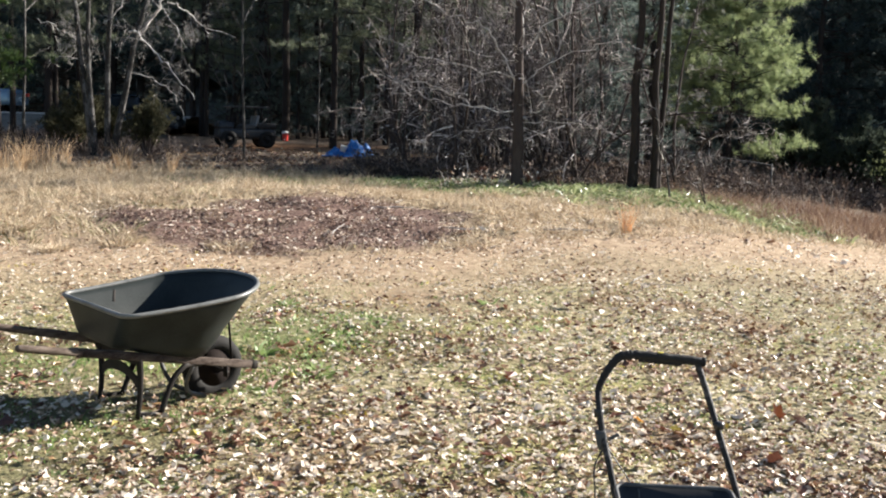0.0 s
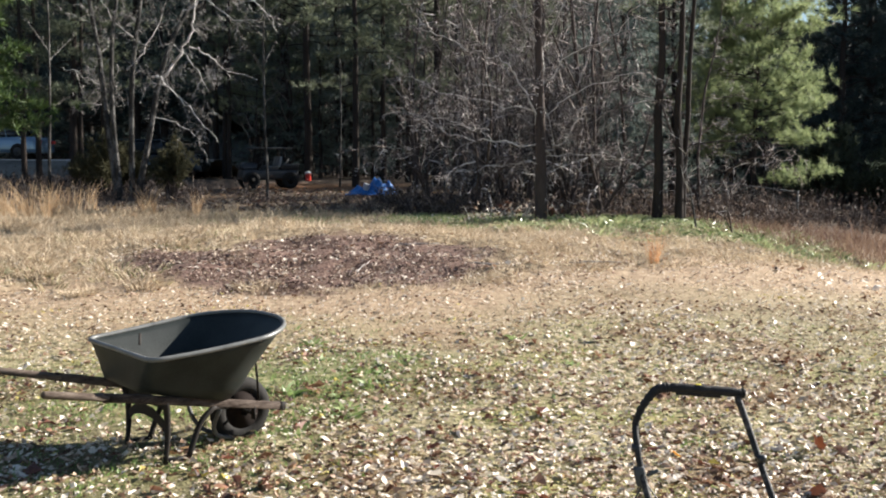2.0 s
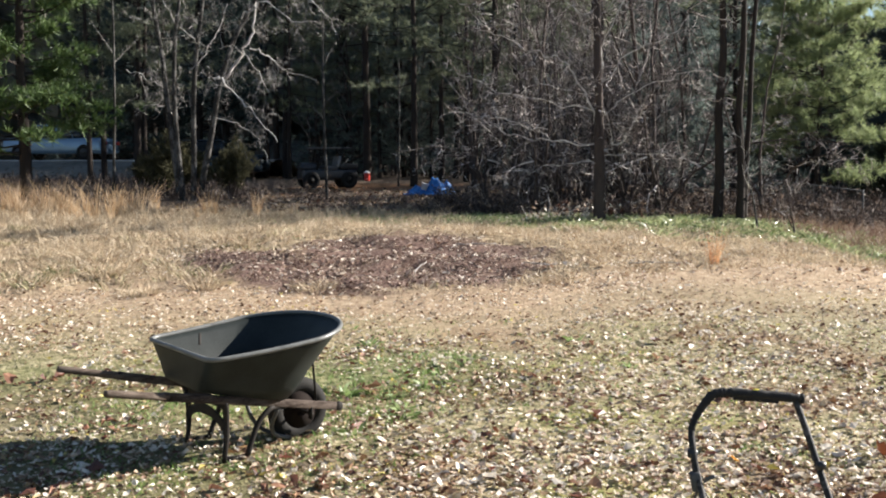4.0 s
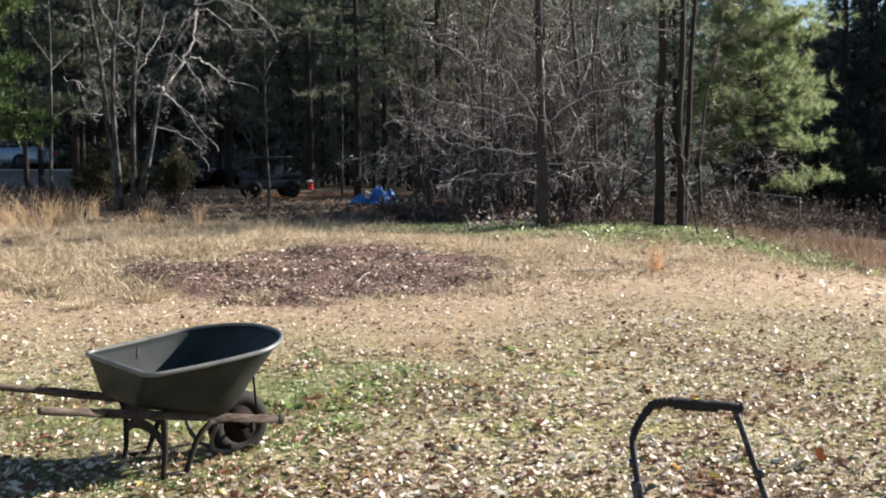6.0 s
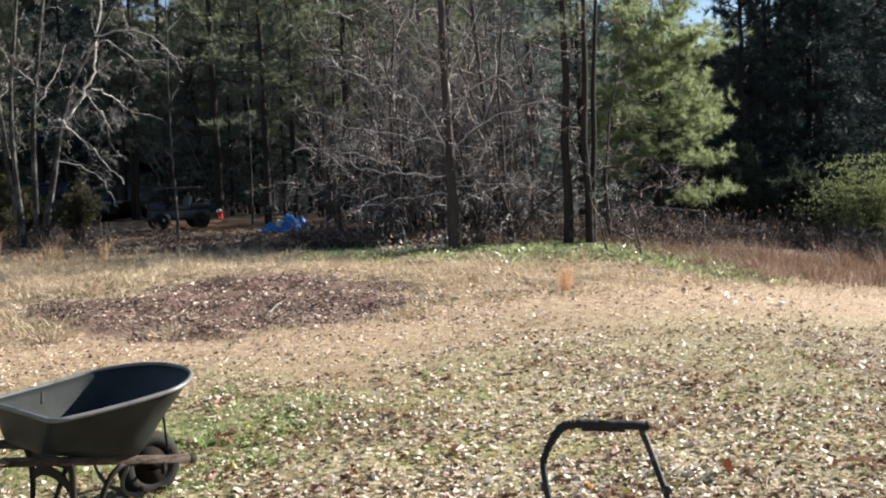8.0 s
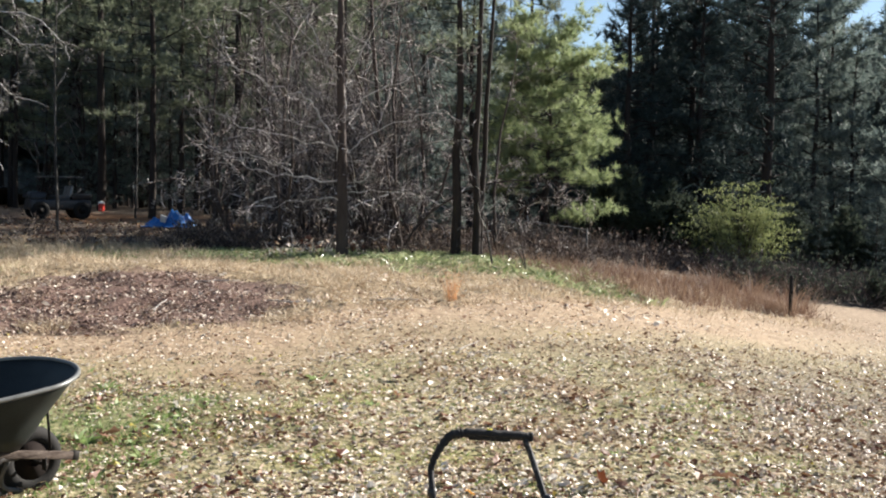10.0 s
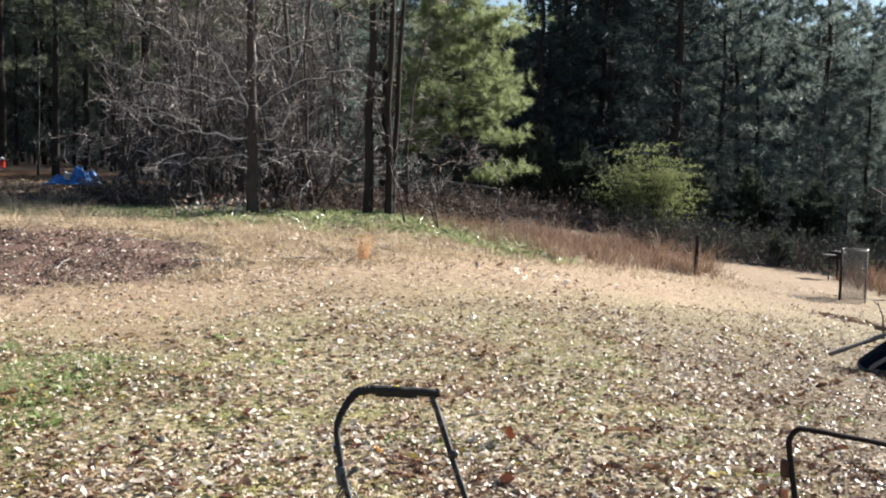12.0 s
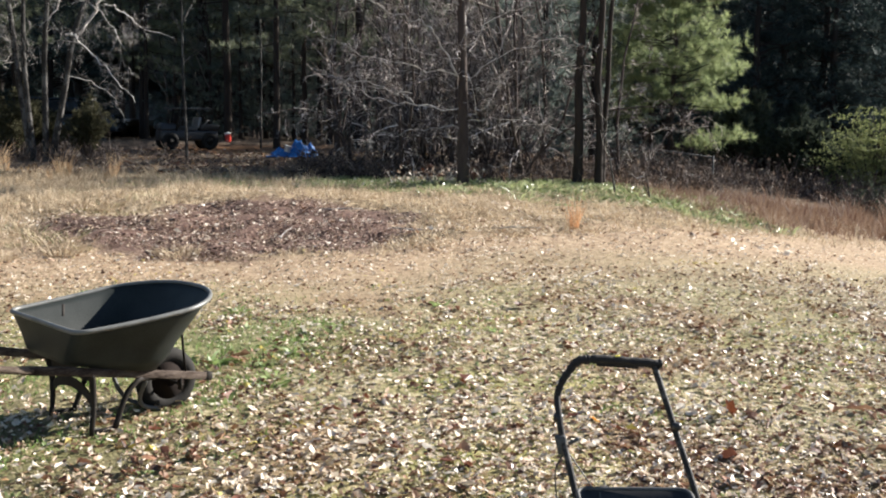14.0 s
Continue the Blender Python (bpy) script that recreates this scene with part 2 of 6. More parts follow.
M_TARP = mat("blue_tarpaulin", [(0.3, (0.0054, 0.06075, 0.216)), (0.8, (0.0216, 0.162, 0.459))], 5, 0.5, 0.25, 50)
M_BLUEPAINT = mat("navy_poly", [(0.3, (0.003, 0.004, 0.009)), (0.8, (0.006, 0.008, 0.018))], 5, 0.5, 0.1, 60, spec=0.3)
M_CARBLUE = mat("dull_blue_car_paint", [(0.3, (0.014, 0.022, 0.034)), (0.8, (0.026, 0.038, 0.055))], 3, 0.25, 0, 60, metal=0.3)
M_CARPALE = mat("pale_blue_car_paint", [(0.3, (0.16, 0.24, 0.32)), (0.8, (0.22, 0.32, 0.42))], 3, 0.25, 0, 60, metal=0.3)
M_GLASS = mat("dark_car_glass", [(0.3, (0.01, 0.012, 0.014)), (0.8, (0.02, 0.024, 0.028))], 3, 0.08, 0, 60)
M_GALV = mat("galvanised_wire", [(0.3, (0.048, 0.048, 0.048)), (0.8, (0.096, 0.096, 0.096))], 12, 0.8, 0.1, 80, metal=0.3)
M_PALEWIRE = mat("pale_galvanised_rail", [(0.3, (0.165, 0.165, 0.165)), (0.8, (0.275, 0.275, 0.275))], 12, 0.5, 0.1, 80, metal=0.3)
M_YELLOW = mat("yellow_label", [(0.3, (0.62, 0.5, 0.03)), (0.8, (0.78, 0.66, 0.08))], 8, 0.5, 0.05, 60)
M_GRAVEL = mat("pale_gravel", [(0.3, (0.25, 0.23, 0.2)), (0.8, (0.5, 0.47, 0.42))], 2, 0.9, 0.5, 30)
M_FARWOODS = mat("far_woods", [(0.3, (0.048, 0.0495, 0.042)), (0.55, (0.0975, 0.0975, 0.081)), (0.8, (0.18, 0.168, 0.138))], 0.6, 0.95, 0.6, 4, bump_dist=0.4)


# ---- mesh helpers ----
def mesh_from(name, verts, faces, material, smooth=False):
    me = bpy.data.meshes.new(name)
    me.from_pydata([tuple(v) for v in verts] if not isinstance(verts, np.ndarray) else verts.tolist(), [], faces if not isinstance(faces, np.ndarray) else faces.tolist())
    for one in material if isinstance(material, (list, tuple)) else (material,):
        me.materials.append(one)
    if smooth:
        me.polygons.foreach_set("use_smooth", [True] * len(me.polygons))
    me.update()
    return me


def thing(name, m, label, category, group="", kind=""):
    ob = new(name)
    ob.empty_display_size = 0.1
    ob.matrix_world = m
    return tagged(ob, label, category, group, kind)


def part(name, data, material, parent, label="", smooth=True):
    """Links a bmesh, or a (verts, faces) pair, as one mesh object under a thing or part."""
    if isinstance(data, bmesh.types.BMesh):
        me = bpy.data.meshes.new(name)
        data.to_mesh(me)
        data.free()
        me.materials.append(material)
        if smooth:
            me.polygons.foreach_set("use_smooth", [True] * len(me.polygons))
    else:
        me = mesh_from(name, data[0], data[1], material, smooth)
    ob = new(name, me)
    ob.parent = parent
    return tagged(ob, label)


def tube(pts, radii, n=8, out=None, cap=True, closed=False):
    """A round tube along points; radii one number or one per point. Adds to out = (verts, faces)."""
    V, F = out if out is not None else ([], [])
    pts = [Vector(p) for p in pts]
    k = len(pts)
    if not hasattr(radii, "__len__"):
        radii = [radii] * k
    base = len(V)
    side = None
    for i, p in enumerate(pts):
        a = pts[i - 1] if i or closed else pts[0]
        b = pts[(i + 1) % k] if i < k - 1 or closed else pts[-1]
        d = (b - a).normalized()
        if side is None:
            side = d.orthogonal().normalized()
        side = (side - d * side.dot(d))
        side = side.normalized() if side.length > 1e-6 else d.orthogonal().normalized()
        up = d.cross(side)
        for j in range(n):
            t = 2 * math.pi * j / n
            V.append(p + (side * math.cos(t) + up * math.sin(t)) * radii[i])
    rings = k if closed else k - 1
    for i in range(rings):
        for j in range(n):
            r0, r1 = base + i * n, base + ((i + 1) % k) * n
            F.append((r0 + j, r0 + (j + 1) % n, r1 + (j + 1) % n, r1 + j))
    if cap and not closed:
        F.append(tuple(base + j for j in reversed(range(n))))
        F.append(tuple(base + (k - 1) * n + j for j in range(n)))
    return V, F


def box(sx, sy, sz, m=None, bevel=0.0, segs=2, taper=1.0):
    """A bevelled box standing on z = 0, centred in x and y; taper narrows its top."""
    bm = bmesh.new()
    bmesh.ops.create_cube(bm, size=1)
    for v in bm.verts:
        k = taper if v.co.z > 0 else 1.0
        v.co = Vector((v.co.x * sx * k, v.co.y * sy * k, (v.co.z + 0.5) * sz))
    if bevel:
        bmesh.ops.bevel(bm, geom=bm.edges[:], offset=bevel, segments=segs, affect="EDGES", profile=0.5)
    if m is not None:
        bm.transform(m)
    return bm


def lathe(profile, n=24, m=None):
    """Turns (radius, height) pairs round z."""
    bm = bmesh.new()
    rings = [[bm.verts.new((r * math.cos(2 * math.pi * j / n), r * math.sin(2 * math.pi * j / n), z)) for j in range(n)] for r, z in profile]
    for a, b in zip(rings, rings[1:]):
        for j in range(n):
            bm.faces.new((a[j], a[(j + 1) % n], b[(j + 1) % n], b[j]))
    bm.faces.new(list(reversed(rings[0])))
    bm.faces.new(rings[-1])
    if m is not None:
        bm.transform(m)
    return bm


def torus(R, r, n=32, k=12, squash=1.0, m=None):
    bm = bmesh.new()
    rings = []
    for i in range(n):
        a = 2 * math.pi * i / n
        rings.append([bm.verts.new(((R + r * math.cos(b)) * math.cos(a), (R + r * math.cos(b)) * math.sin(a), r * squash * math.sin(b)))
                      for b in (2 * math.pi * j / k for j in range(k))])
    for i in range(n):
        p, q = rings[i], rings[(i + 1) % n]
        for j in range(k):
            bm.faces.new((p[j], q[j], q[(j + 1) % k], p[(j + 1) % k]))
    if m is not None:
        bm.transform(m)
    return bm


def smooth_path(pts, steps=5):
    """A Catmull-Rom curve through points."""
    p = [Vector(q) for q in pts]
    p = [p[0] * 2 - p[1]] + p + [p[-1] * 2 - p[-2]]
    out = []
    for i in range(1, len(p) - 2):
        a, b, c, d = p[i - 1:i + 3]
        for s in range(steps):
            t = s / steps
            out.append(0.5 * ((2 * b) + (c - a) * t + (2 * a - 5 * b + 4 * c - d) * t * t + (3 * b - 3 * c + d - a) * t ** 3))
    out.append(p[-2])
    return out


def blades(centers, axes, k, length, width, seed, spread=0.8, bend=0.0):
    """k thin triangles (needles, blades) from each centre, fanned round its axis: (verts, faces) as arrays."""
    rng = np.random.default_rng(seed)
    c = np.repeat(np.asarray(centers, float), k, axis=0)
    a = np.repeat(np.asarray(axes, float), k, axis=0)
    d = a + rng.normal(size=c.shape) * spread
    d /= np.linalg.norm(d, axis=1, keepdims=True) + 1e-9
    L = length * rng.uniform(0.6, 1.25, (len(c), 1))
    w = np.cross(d, rng.normal(size=c.shape))
    w /= np.linalg.norm(w, axis=1, keepdims=True) + 1e-9
    w *= width * rng.uniform(0.6, 1.3, (len(c), 1)) * 0.5
    V = np.empty((len(c) * 3, 3))
    V[0::3], V[1::3], V[2::3] = c - w, c + w, c + d * L
    if bend:
        V[2::3, 2] -= bend * L[:, 0]
    return V, np.arange(len(V)).reshape(-1, 3)


# ---- the lie of the land ----
def ground_z(x, y):
    x, y = np.asarray(x, float), np.asarray(y, float)
    z = 0.028 * (np.clip(y, -6, 34) - 5.5)
    z = z - 0.115 * 0.8 * np.log1p(np.exp(np.clip((np.minimum(x, 22) - 3.2) / 0.8, -30, 30)))
    z = z - np.where(y > 0, 0.008 * np.maximum(0, 4.2 - y) ** 2, 0.141)
    z = z + 0.28 * np.exp(-1.2 * (((x + 2.2) / 3.6) ** 2 + ((y - 13.4) / 2.2) ** 2))
    z = z + 0.012 * np.sin(x * 2.1 + y * 0.7) * np.sin(y * 1.7 - x * 0.4) * np.clip((y - 2) / 4, 0, 1)
    z = z - (0.09 * np.clip((x - 2.8) / 3.0, 0, 1) + 0.05 * np.clip((x - 6.0) / 2.5, 0, 1)) * np.clip((23 - y) / 4, 0, 1)
    rough = np.clip((y - bank_line(x)) / 0.45, 0, 1) * np.clip((20 - y) / 3, 0, 1)
    z = z + rough * (0.07 * np.clip((-x - 1.5) / 1.5, 0, 1) + 0.035 * wobble(x * 3.1, y * 2.6) + 0.03 * wobble(x * 6.3 + 2, y * 5.1))
    return z


def gz(x, y):
    return float(ground_z(x, y))


def wobble(x, y):
    """A slow irregular value, about -1 to 1."""
    return np.sin(x * 0.9 + 1.3 * np.sin(y * 0.6)) * 0.5 + np.sin(y * 1.3 + 0.8 * np.sin(x * 1.1 + 2)) * 0.5


def mulch_mask(x, y):
    main = ((x + 1.8) / 1.45) ** 2 + ((y - 11.75 - 0.12 * (x + 1.8)) / 1.5) ** 2
    u, v = 0.8 * (x + 3.3) - 0.6 * (y - 10.95), 0.6 * (x + 3.3) + 0.8 * (y - 10.95)
    d = np.minimum(main, (u / 1.5) ** 2 + (v / 0.62) ** 2)
    d = d + 0.22 * wobble(x * 2.2, y * 2.2) + 0.3 * wobble(x * 6.1 + 3, y * 5.3) + 0.25 * wobble(x * 13 + 1, y * 11) + 0.12 * wobble(x * 23, y * 19 + 2)
    return np.clip((1.2 - d) / 0.4, 0, 1)


def bank_line(x):
    """The y at which the mown path ends and the rough bank begins."""
    return 10.1 - 0.12 * np.maximum(0, -2.5 - x) + 0.75 * np.maximum(0, x + 1) + 0.2 * np.sin(x * 1.3) + 0.12 * np.sin(x * 3.7)


def lawn_line(x):
    return 8.3 + 0.12 * x + 0.05 * np.maximum(0, x) ** 2 + 0.3 * np.sin(x * 1.1) + np.clip(x + 0.4, 0, 1) * np.clip((7 - x) / 2, 0, 1)


def build_ground():
    def axis(lo, hi, step, far):
        inner = np.arange(lo, hi + 1e-6, step)
        grow = step * np.cumsum(1.28 ** np.arange(1, 40))
        left = lo - grow[grow < far][::-1]
        right = hi + grow[grow < far]
        return np.concatenate([left, inner, right])
    xs, ys = axis(-12, 14, 0.16, 1500), axis(1.5, 27, 0.16, 1500)
    X, Y = np.meshgrid(xs, ys)
    Z = ground_z(X, Y)
    rng = np.random.default_rng(5)
    Z = Z + rng.normal(size=Z.shape) * np.where(Y > 2, 0.006, 0) + mulch_mask(X, Y) * rng.normal(size=Z.shape) * 0.02
    V = np.stack([X.ravel(), Y.ravel(), Z.ravel()], 1)
    nx, ny = len(xs), len(ys)
    i = np.arange(nx * ny).reshape(ny, nx)
    F = np.stack([i[:-1, :-1].ravel(), i[:-1, 1:].ravel(), i[1:, 1:].ravel(), i[1:, :-1].ravel()], 1)
    x, y = V[:, 0], V[:, 1]
    w = wobble(x * 1.7, y * 1.7) * 0.4
    m = bpy.data.materials.new("yard_ground")
    m.use_nodes = True
    nt = m.node_tree
    n, l = nt.nodes, nt.links
    bsdf = n["Principled BSDF"]
    tc = n.new("ShaderNodeTexCoord")

    def noise_ramp(scale, stops, detail=8.0):
        t = n.new("ShaderNodeTexNoise")
        t.inputs["Scale"].default_value, t.inputs["Detail"].default_value = scale, detail
        l.new(tc.outputs["Object"], t.inputs["Vector"])
        r = n.new("ShaderNodeValToRGB")
        e = r.color_ramp.elements
        while len(e) < len(stops):
            e.new(0.5)
        for q, (p, c) in enumerate(stops):
            e[q].position, e[q].color = p, (*c, 1)
        l.new(t.outputs[0], r.inputs[0])
        return r.outputs[0]
    lawn = noise_ramp(14, [(0.28, (0.078, 0.074, 0.036)), (0.42, (0.195, 0.175, 0.088)), (0.55, (0.33, 0.28, 0.16)), (0.72, (0.51, 0.43, 0.29))])
    green = noise_ramp(7, [(0.3, (0.06, 0.08, 0.025)), (0.5, (0.13, 0.16, 0.05)), (0.7, (0.26, 0.25, 0.11))])
    tan = noise_ramp(12, [(0.25, (0.2, 0.137, 0.087)), (0.5, (0.358, 0.258, 0.166)), (0.72, (0.5, 0.385, 0.262))])
    straw = noise_ramp(9, [(0.28, (0.10, 0.068, 0.04)), (0.48, (0.25, 0.185, 0.112)), (0.6, (0.38, 0.3, 0.19)), (0.72, (0.54, 0.44, 0.29))])
    mulch = noise_ramp(26, [(0.3, (0.055, 0.032, 0.025)), (0.5, (0.145, 0.088, 0.068)), (0.66, (0.24, 0.165, 0.13)), (0.78, (0.42, 0.33, 0.26))])
    # woodland floor, its colour lowered further for tree shade that is missing
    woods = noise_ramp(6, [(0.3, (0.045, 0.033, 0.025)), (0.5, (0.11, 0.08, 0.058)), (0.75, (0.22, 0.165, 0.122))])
    litter_shade = noise_ramp(18, [(0.3, (0.035, 0.023, 0.015)), (0.46, (0.095, 0.066, 0.044)), (0.6, (0.19, 0.138, 0.094)), (0.76, (0.38, 0.3, 0.22))])
    rusty = noise_ramp(16, [(0.3, (0.07, 0.036, 0.022)), (0.5, (0.2, 0.118, 0.07)), (0.72, (0.4, 0.28, 0.17))])
    olive = noise_ramp(11, [(0.3, (0.11, 0.115, 0.03)), (0.5, (0.25, 0.24, 0.08)), (0.72, (0.44, 0.38, 0.17))])
    cover = noise_ramp(8, [(0.3, (0.05, 0.05, 0.026)), (0.48, (0.13, 0.135, 0.06)), (0.58, (0.2, 0.18, 0.095)), (0.7, (0.32, 0.29, 0.16))])
    clay = noise_ramp(3, [(0.3, (0.2, 0.10, 0.05)), (0.7, (0.36, 0.19, 0.095))])
    masks = {
        "green": np.maximum(np.clip(0.95 - (((x + 1.2) / 1.2) ** 2 + ((y - 6.5) / 1.3) ** 2) + w * 1.6, 0, 1) * 0.7, np.clip((-0.8 - x) / 0.8, 0, 1) * np.clip((6.8 - y + w) / 1.0, 0, 1) * np.clip(0.6 + w, 0, 1) * 0.6),
        # leaf litter, plus darkening for the wheelbarrow's shadow corner and the sun-facing slope
        "litter_shade": np.clip((x - 1.5 + w) / 2.2, 0, 1) * np.clip((9.5 + 0.35 * x - y + w) / 3.5, 0, 1) * np.clip(0.35 + (x - 1.5) / 6, 0, 0.85) + 0.3 * np.clip((x - 6.0) / 2, 0, 1) * np.clip((21 - y) / 1, 0, 1) * np.clip((y - 8.5) / 3, 0, 1) + 0.35 * np.clip((x - 2.2 + w) / 0.8, 0, 1) * np.clip((5.6 - y) / 1.2, 0, 1) + 0.4 * np.clip((-1.0 - x + w) / 0.8, 0, 1) * np.clip((6.0 - y + w) / 0.8, 0, 1),
        "rusty": np.clip(wobble(x * 3.3 + 4, y * 2.6) + 0.6 * wobble(x * 8.1, y * 6.7) - 0.15, 0, 0.7) * np.clip((10.5 - y) / 2, 0, 1),
        "olive": np.clip(wobble(x * 2.7 + 1, y * 3.4 + 2) + 0.6 * wobble(x * 7.3, y * 7.9 + 1) - 0.25, 0, 0.8) * np.clip((9.5 - y) / 2, 0, 1),
        "tan": np.clip((y - lawn_line(x) + 1.3 + w) / 2.6, 0, 1),
        "straw": np.clip((y - bank_line(x) + w * 0.6) / 0.5, 0, 1) * np.clip((8.2 - x + w) / 0.6, 0, 1),
        "cover": np.clip((y - 16.6 + 0.6 * np.clip(x, 0, 4) + w * 2.5) / 1.2, 0, 1) * np.clip((5.6 - x) / 1.0, 0, 1) * np.clip((x + 6.5) / 3, 0, 1) * 0.85,
        "mulch": mulch_mask(x, y),
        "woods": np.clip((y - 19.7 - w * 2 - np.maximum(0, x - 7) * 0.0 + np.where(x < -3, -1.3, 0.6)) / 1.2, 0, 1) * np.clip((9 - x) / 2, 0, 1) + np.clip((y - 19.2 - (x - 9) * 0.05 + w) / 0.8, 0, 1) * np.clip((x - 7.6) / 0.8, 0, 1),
        "clay": np.clip(1.2 - (((x + 5.9) / 2.6) ** 2 + ((y - 30.0) / 2.6) ** 2) + w, 0, 1),
    }
    col = lawn
    for key, src in (("olive", olive), ("rusty", rusty), ("green", green), ("tan", tan), ("litter_shade", litter_shade), ("straw", straw), ("cover", cover), ("mulch", mulch), ("woods", woods), ("clay", clay)):
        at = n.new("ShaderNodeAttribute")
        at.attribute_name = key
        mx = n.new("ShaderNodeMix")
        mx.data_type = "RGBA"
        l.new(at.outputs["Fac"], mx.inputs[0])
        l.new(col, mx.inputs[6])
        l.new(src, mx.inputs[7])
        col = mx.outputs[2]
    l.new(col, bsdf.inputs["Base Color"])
    bsdf.inputs["Roughness"].default_value = 0.9
    bsdf.inputs["Specular IOR Level"].default_value = 0.2
    bn = n.new("ShaderNodeTexNoise")
    bn.inputs["Scale"].default_value, bn.inputs["Detail"].default_value = 30, 8
    l.new(tc.outputs["Object"], bn.inputs["Vector"])
    b = n.new("ShaderNodeBump")
    b.inputs["Strength"].default_value, b.inputs["Distance"].default_value = 0.8, 0.03
    l.new(bn.outputs[0], b.inputs["Height"])
    l.new(b.outputs[0], bsdf.inputs["Normal"])
    me = mesh_from("ground", V, F, m, True)
    for key, val in masks.items():
        me.attributes.new(key, "FLOAT", "POINT").data.foreach_set("value", val.astype(np.float32))
    return tagged(new("ground", me), "leaf-strewn dormant lawn with a tan path and bank", "ground", kind="structure")


ground = build_ground()


def blade_field(name, n, region, height, width, material, seed, label, category, keep=None, spread=0.45, k=1, bend=0.25):
    """Grass of one kind over a rectangle of the plan, thinned by keep(x, y)."""
    rng = np.random.default_rng(seed)
    x = rng.uniform(region[0], region[1], n)
    y = rng.uniform(region[2], region[3], n)
    if keep is not None:
        ok = rng.uniform(0, 1, n) < keep(x, y)
        x, y = x[ok], y[ok]
    c = np.stack([x, y, ground_z(x, y) - 0.01], 1)
    V, F = blades(c, np.tile((0, 0, 1.0), (len(c), 1)), k, height, width, seed + 1, spread, bend)
    return tagged(new(name, mesh_from(name, V, F, material)), label, category, kind="stuff")


def tuft_field(name, n, region, height, width, k, material, seed, label, keep, spread=0.25, splay=0.05):
    """Tussocks: k blades springing from each of n clumps of uneven height."""
    rng = np.random.default_rng(seed)
    x, y = rng.uniform(region[0], region[1], n), rng.uniform(region[2], region[3], n)
    ok = rng.uniform(0, 1, n) < keep(x, y)
    x, y = x[ok], y[ok]
    size = rng.uniform(0.35, 1.25, len(x)) ** 1.2
    Vs = []
    lean = rng.normal(0, 0.22, (len(x), 2))
    for i in range(k):
        a, r = rng.uniform(0, 2 * np.pi, len(x)), splay * size * rng.uniform(0, 1, len(x)) ** 0.5
        px_, py_ = x + r * np.cos(a), y + r * np.sin(a)
        d = np.stack([lean[:, 0] + np.cos(a) * spread + rng.normal(0, 0.12, len(x)), lean[:, 1] + np.sin(a) * spread + rng.normal(0, 0.12, len(x)), np.ones(len(x))], 1)
        d /= np.linalg.norm(d, axis=1, keepdims=True)
        L = (height * size * rng.uniform(0.45, 1.15, len(x)))[:, None]
        c = np.stack([px_, py_, ground_z(px_, py_) - 0.01], 1)
        w = np.cross(d, rng.normal(size=c.shape))
        w *= width * 0.5 / (np.linalg.norm(w, axis=1, keepdims=True) + 1e-9)
        mid, tip = c + d * L * 0.55, c + d * L
        tip[:, :2] += d[:, :2] * L * 0.45
        tip[:, 2] -= 0.12 * L[:, 0]
        Vs.append(np.stack([c - w, c + w, mid + w * 0.7, mid - w * 0.7, tip], 1))
    P = np.concatenate(Vs).reshape(-1, 3)
    m = 5 * np.arange(len(P) // 5)
    F = [(a, a + 1, a + 2, a + 3) for a in m.tolist()] + [(a + 3, a + 2, a + 4) for a in m.tolist()]
    return tagged(new(name, mesh_from(name, P, F, material)), label, "grass", kind="stuff")


# ---- trees ----
def grow(rng, start, way, length, radius, level, depth, wood, twigs, curve=0.25, up=0.1, kids=(5, 8), ratio=0.55, open_angle=0.9, droop=0.0, first=0.25, limbs=None):
    """A branch and its children: the stem goes into wood, the rest into twigs, or the first limbs into meshes of their own."""
    steps = 7 if level == 0 else (6 if level == 1 else (3 if level == 2 else 2))
    p, d = Vector(start), Vector(way).normalized()
    pts, rad = [p.copy()], [radius]
    for i in range(steps):
        d = d + Vector(rng.normal(size=3)) * curve * ((0.1 if radius > 0.12 else 0.4) if level == 0 and depth > 1 and radius > 0.04 else 1.0) / steps ** 0.5
        d.z += up / steps - (droop / steps if radius < 0.05 else 0.0)
        d.normalize()
        p = p + d * (length / steps)
        pts.append(p.copy())
        rad.append(max(0.0042, radius * (1 - 0.8 * (i + 1) / steps)))
    sides = 7 if level == 0 else (5 if level == 1 and radius > 0.02 else 3)
    if level == 1 and limbs is not None and radius > 0.012:
        limbs.append(tube(pts, rad, sides, ([], []), cap=False))
    else:
        tube(pts, rad, sides, wood if level == 0 else twigs, cap=False)
    if level >= depth:
        return pts
    count = int(rng.integers(kids[0], kids[1] + 1))
    for c in range(count):
        f = first + (1 - first) * (c + rng.uniform(0.1, 0.9)) / count
        i = min(steps - 1, int(f * steps))
        t = f * steps - i
        at = pts[i].lerp(pts[i + 1], t)
        along = (pts[i + 1] - pts[i]).normalized()
        side = along.orthogonal().normalized()
        side.rotate(Matrix.Rotation(rng.uniform(0, 2 * math.pi), 3, along))
        kd = along * math.cos(open_angle) + side * math.sin(open_angle) * rng.uniform(0.7, 1.2)
        grow(rng, at, kd, length * ratio * (1.15 - 0.6 * f) * rng.uniform(0.7, 1.2), max(0.0048, radius * (1 - 0.75 * f) * (0.5 if radius < 0.12 else 0.22)), level + 1, depth, wood, twigs, curve * 1.2, up, kids, ratio, open_angle, droop, 0.15, limbs)
    return pts


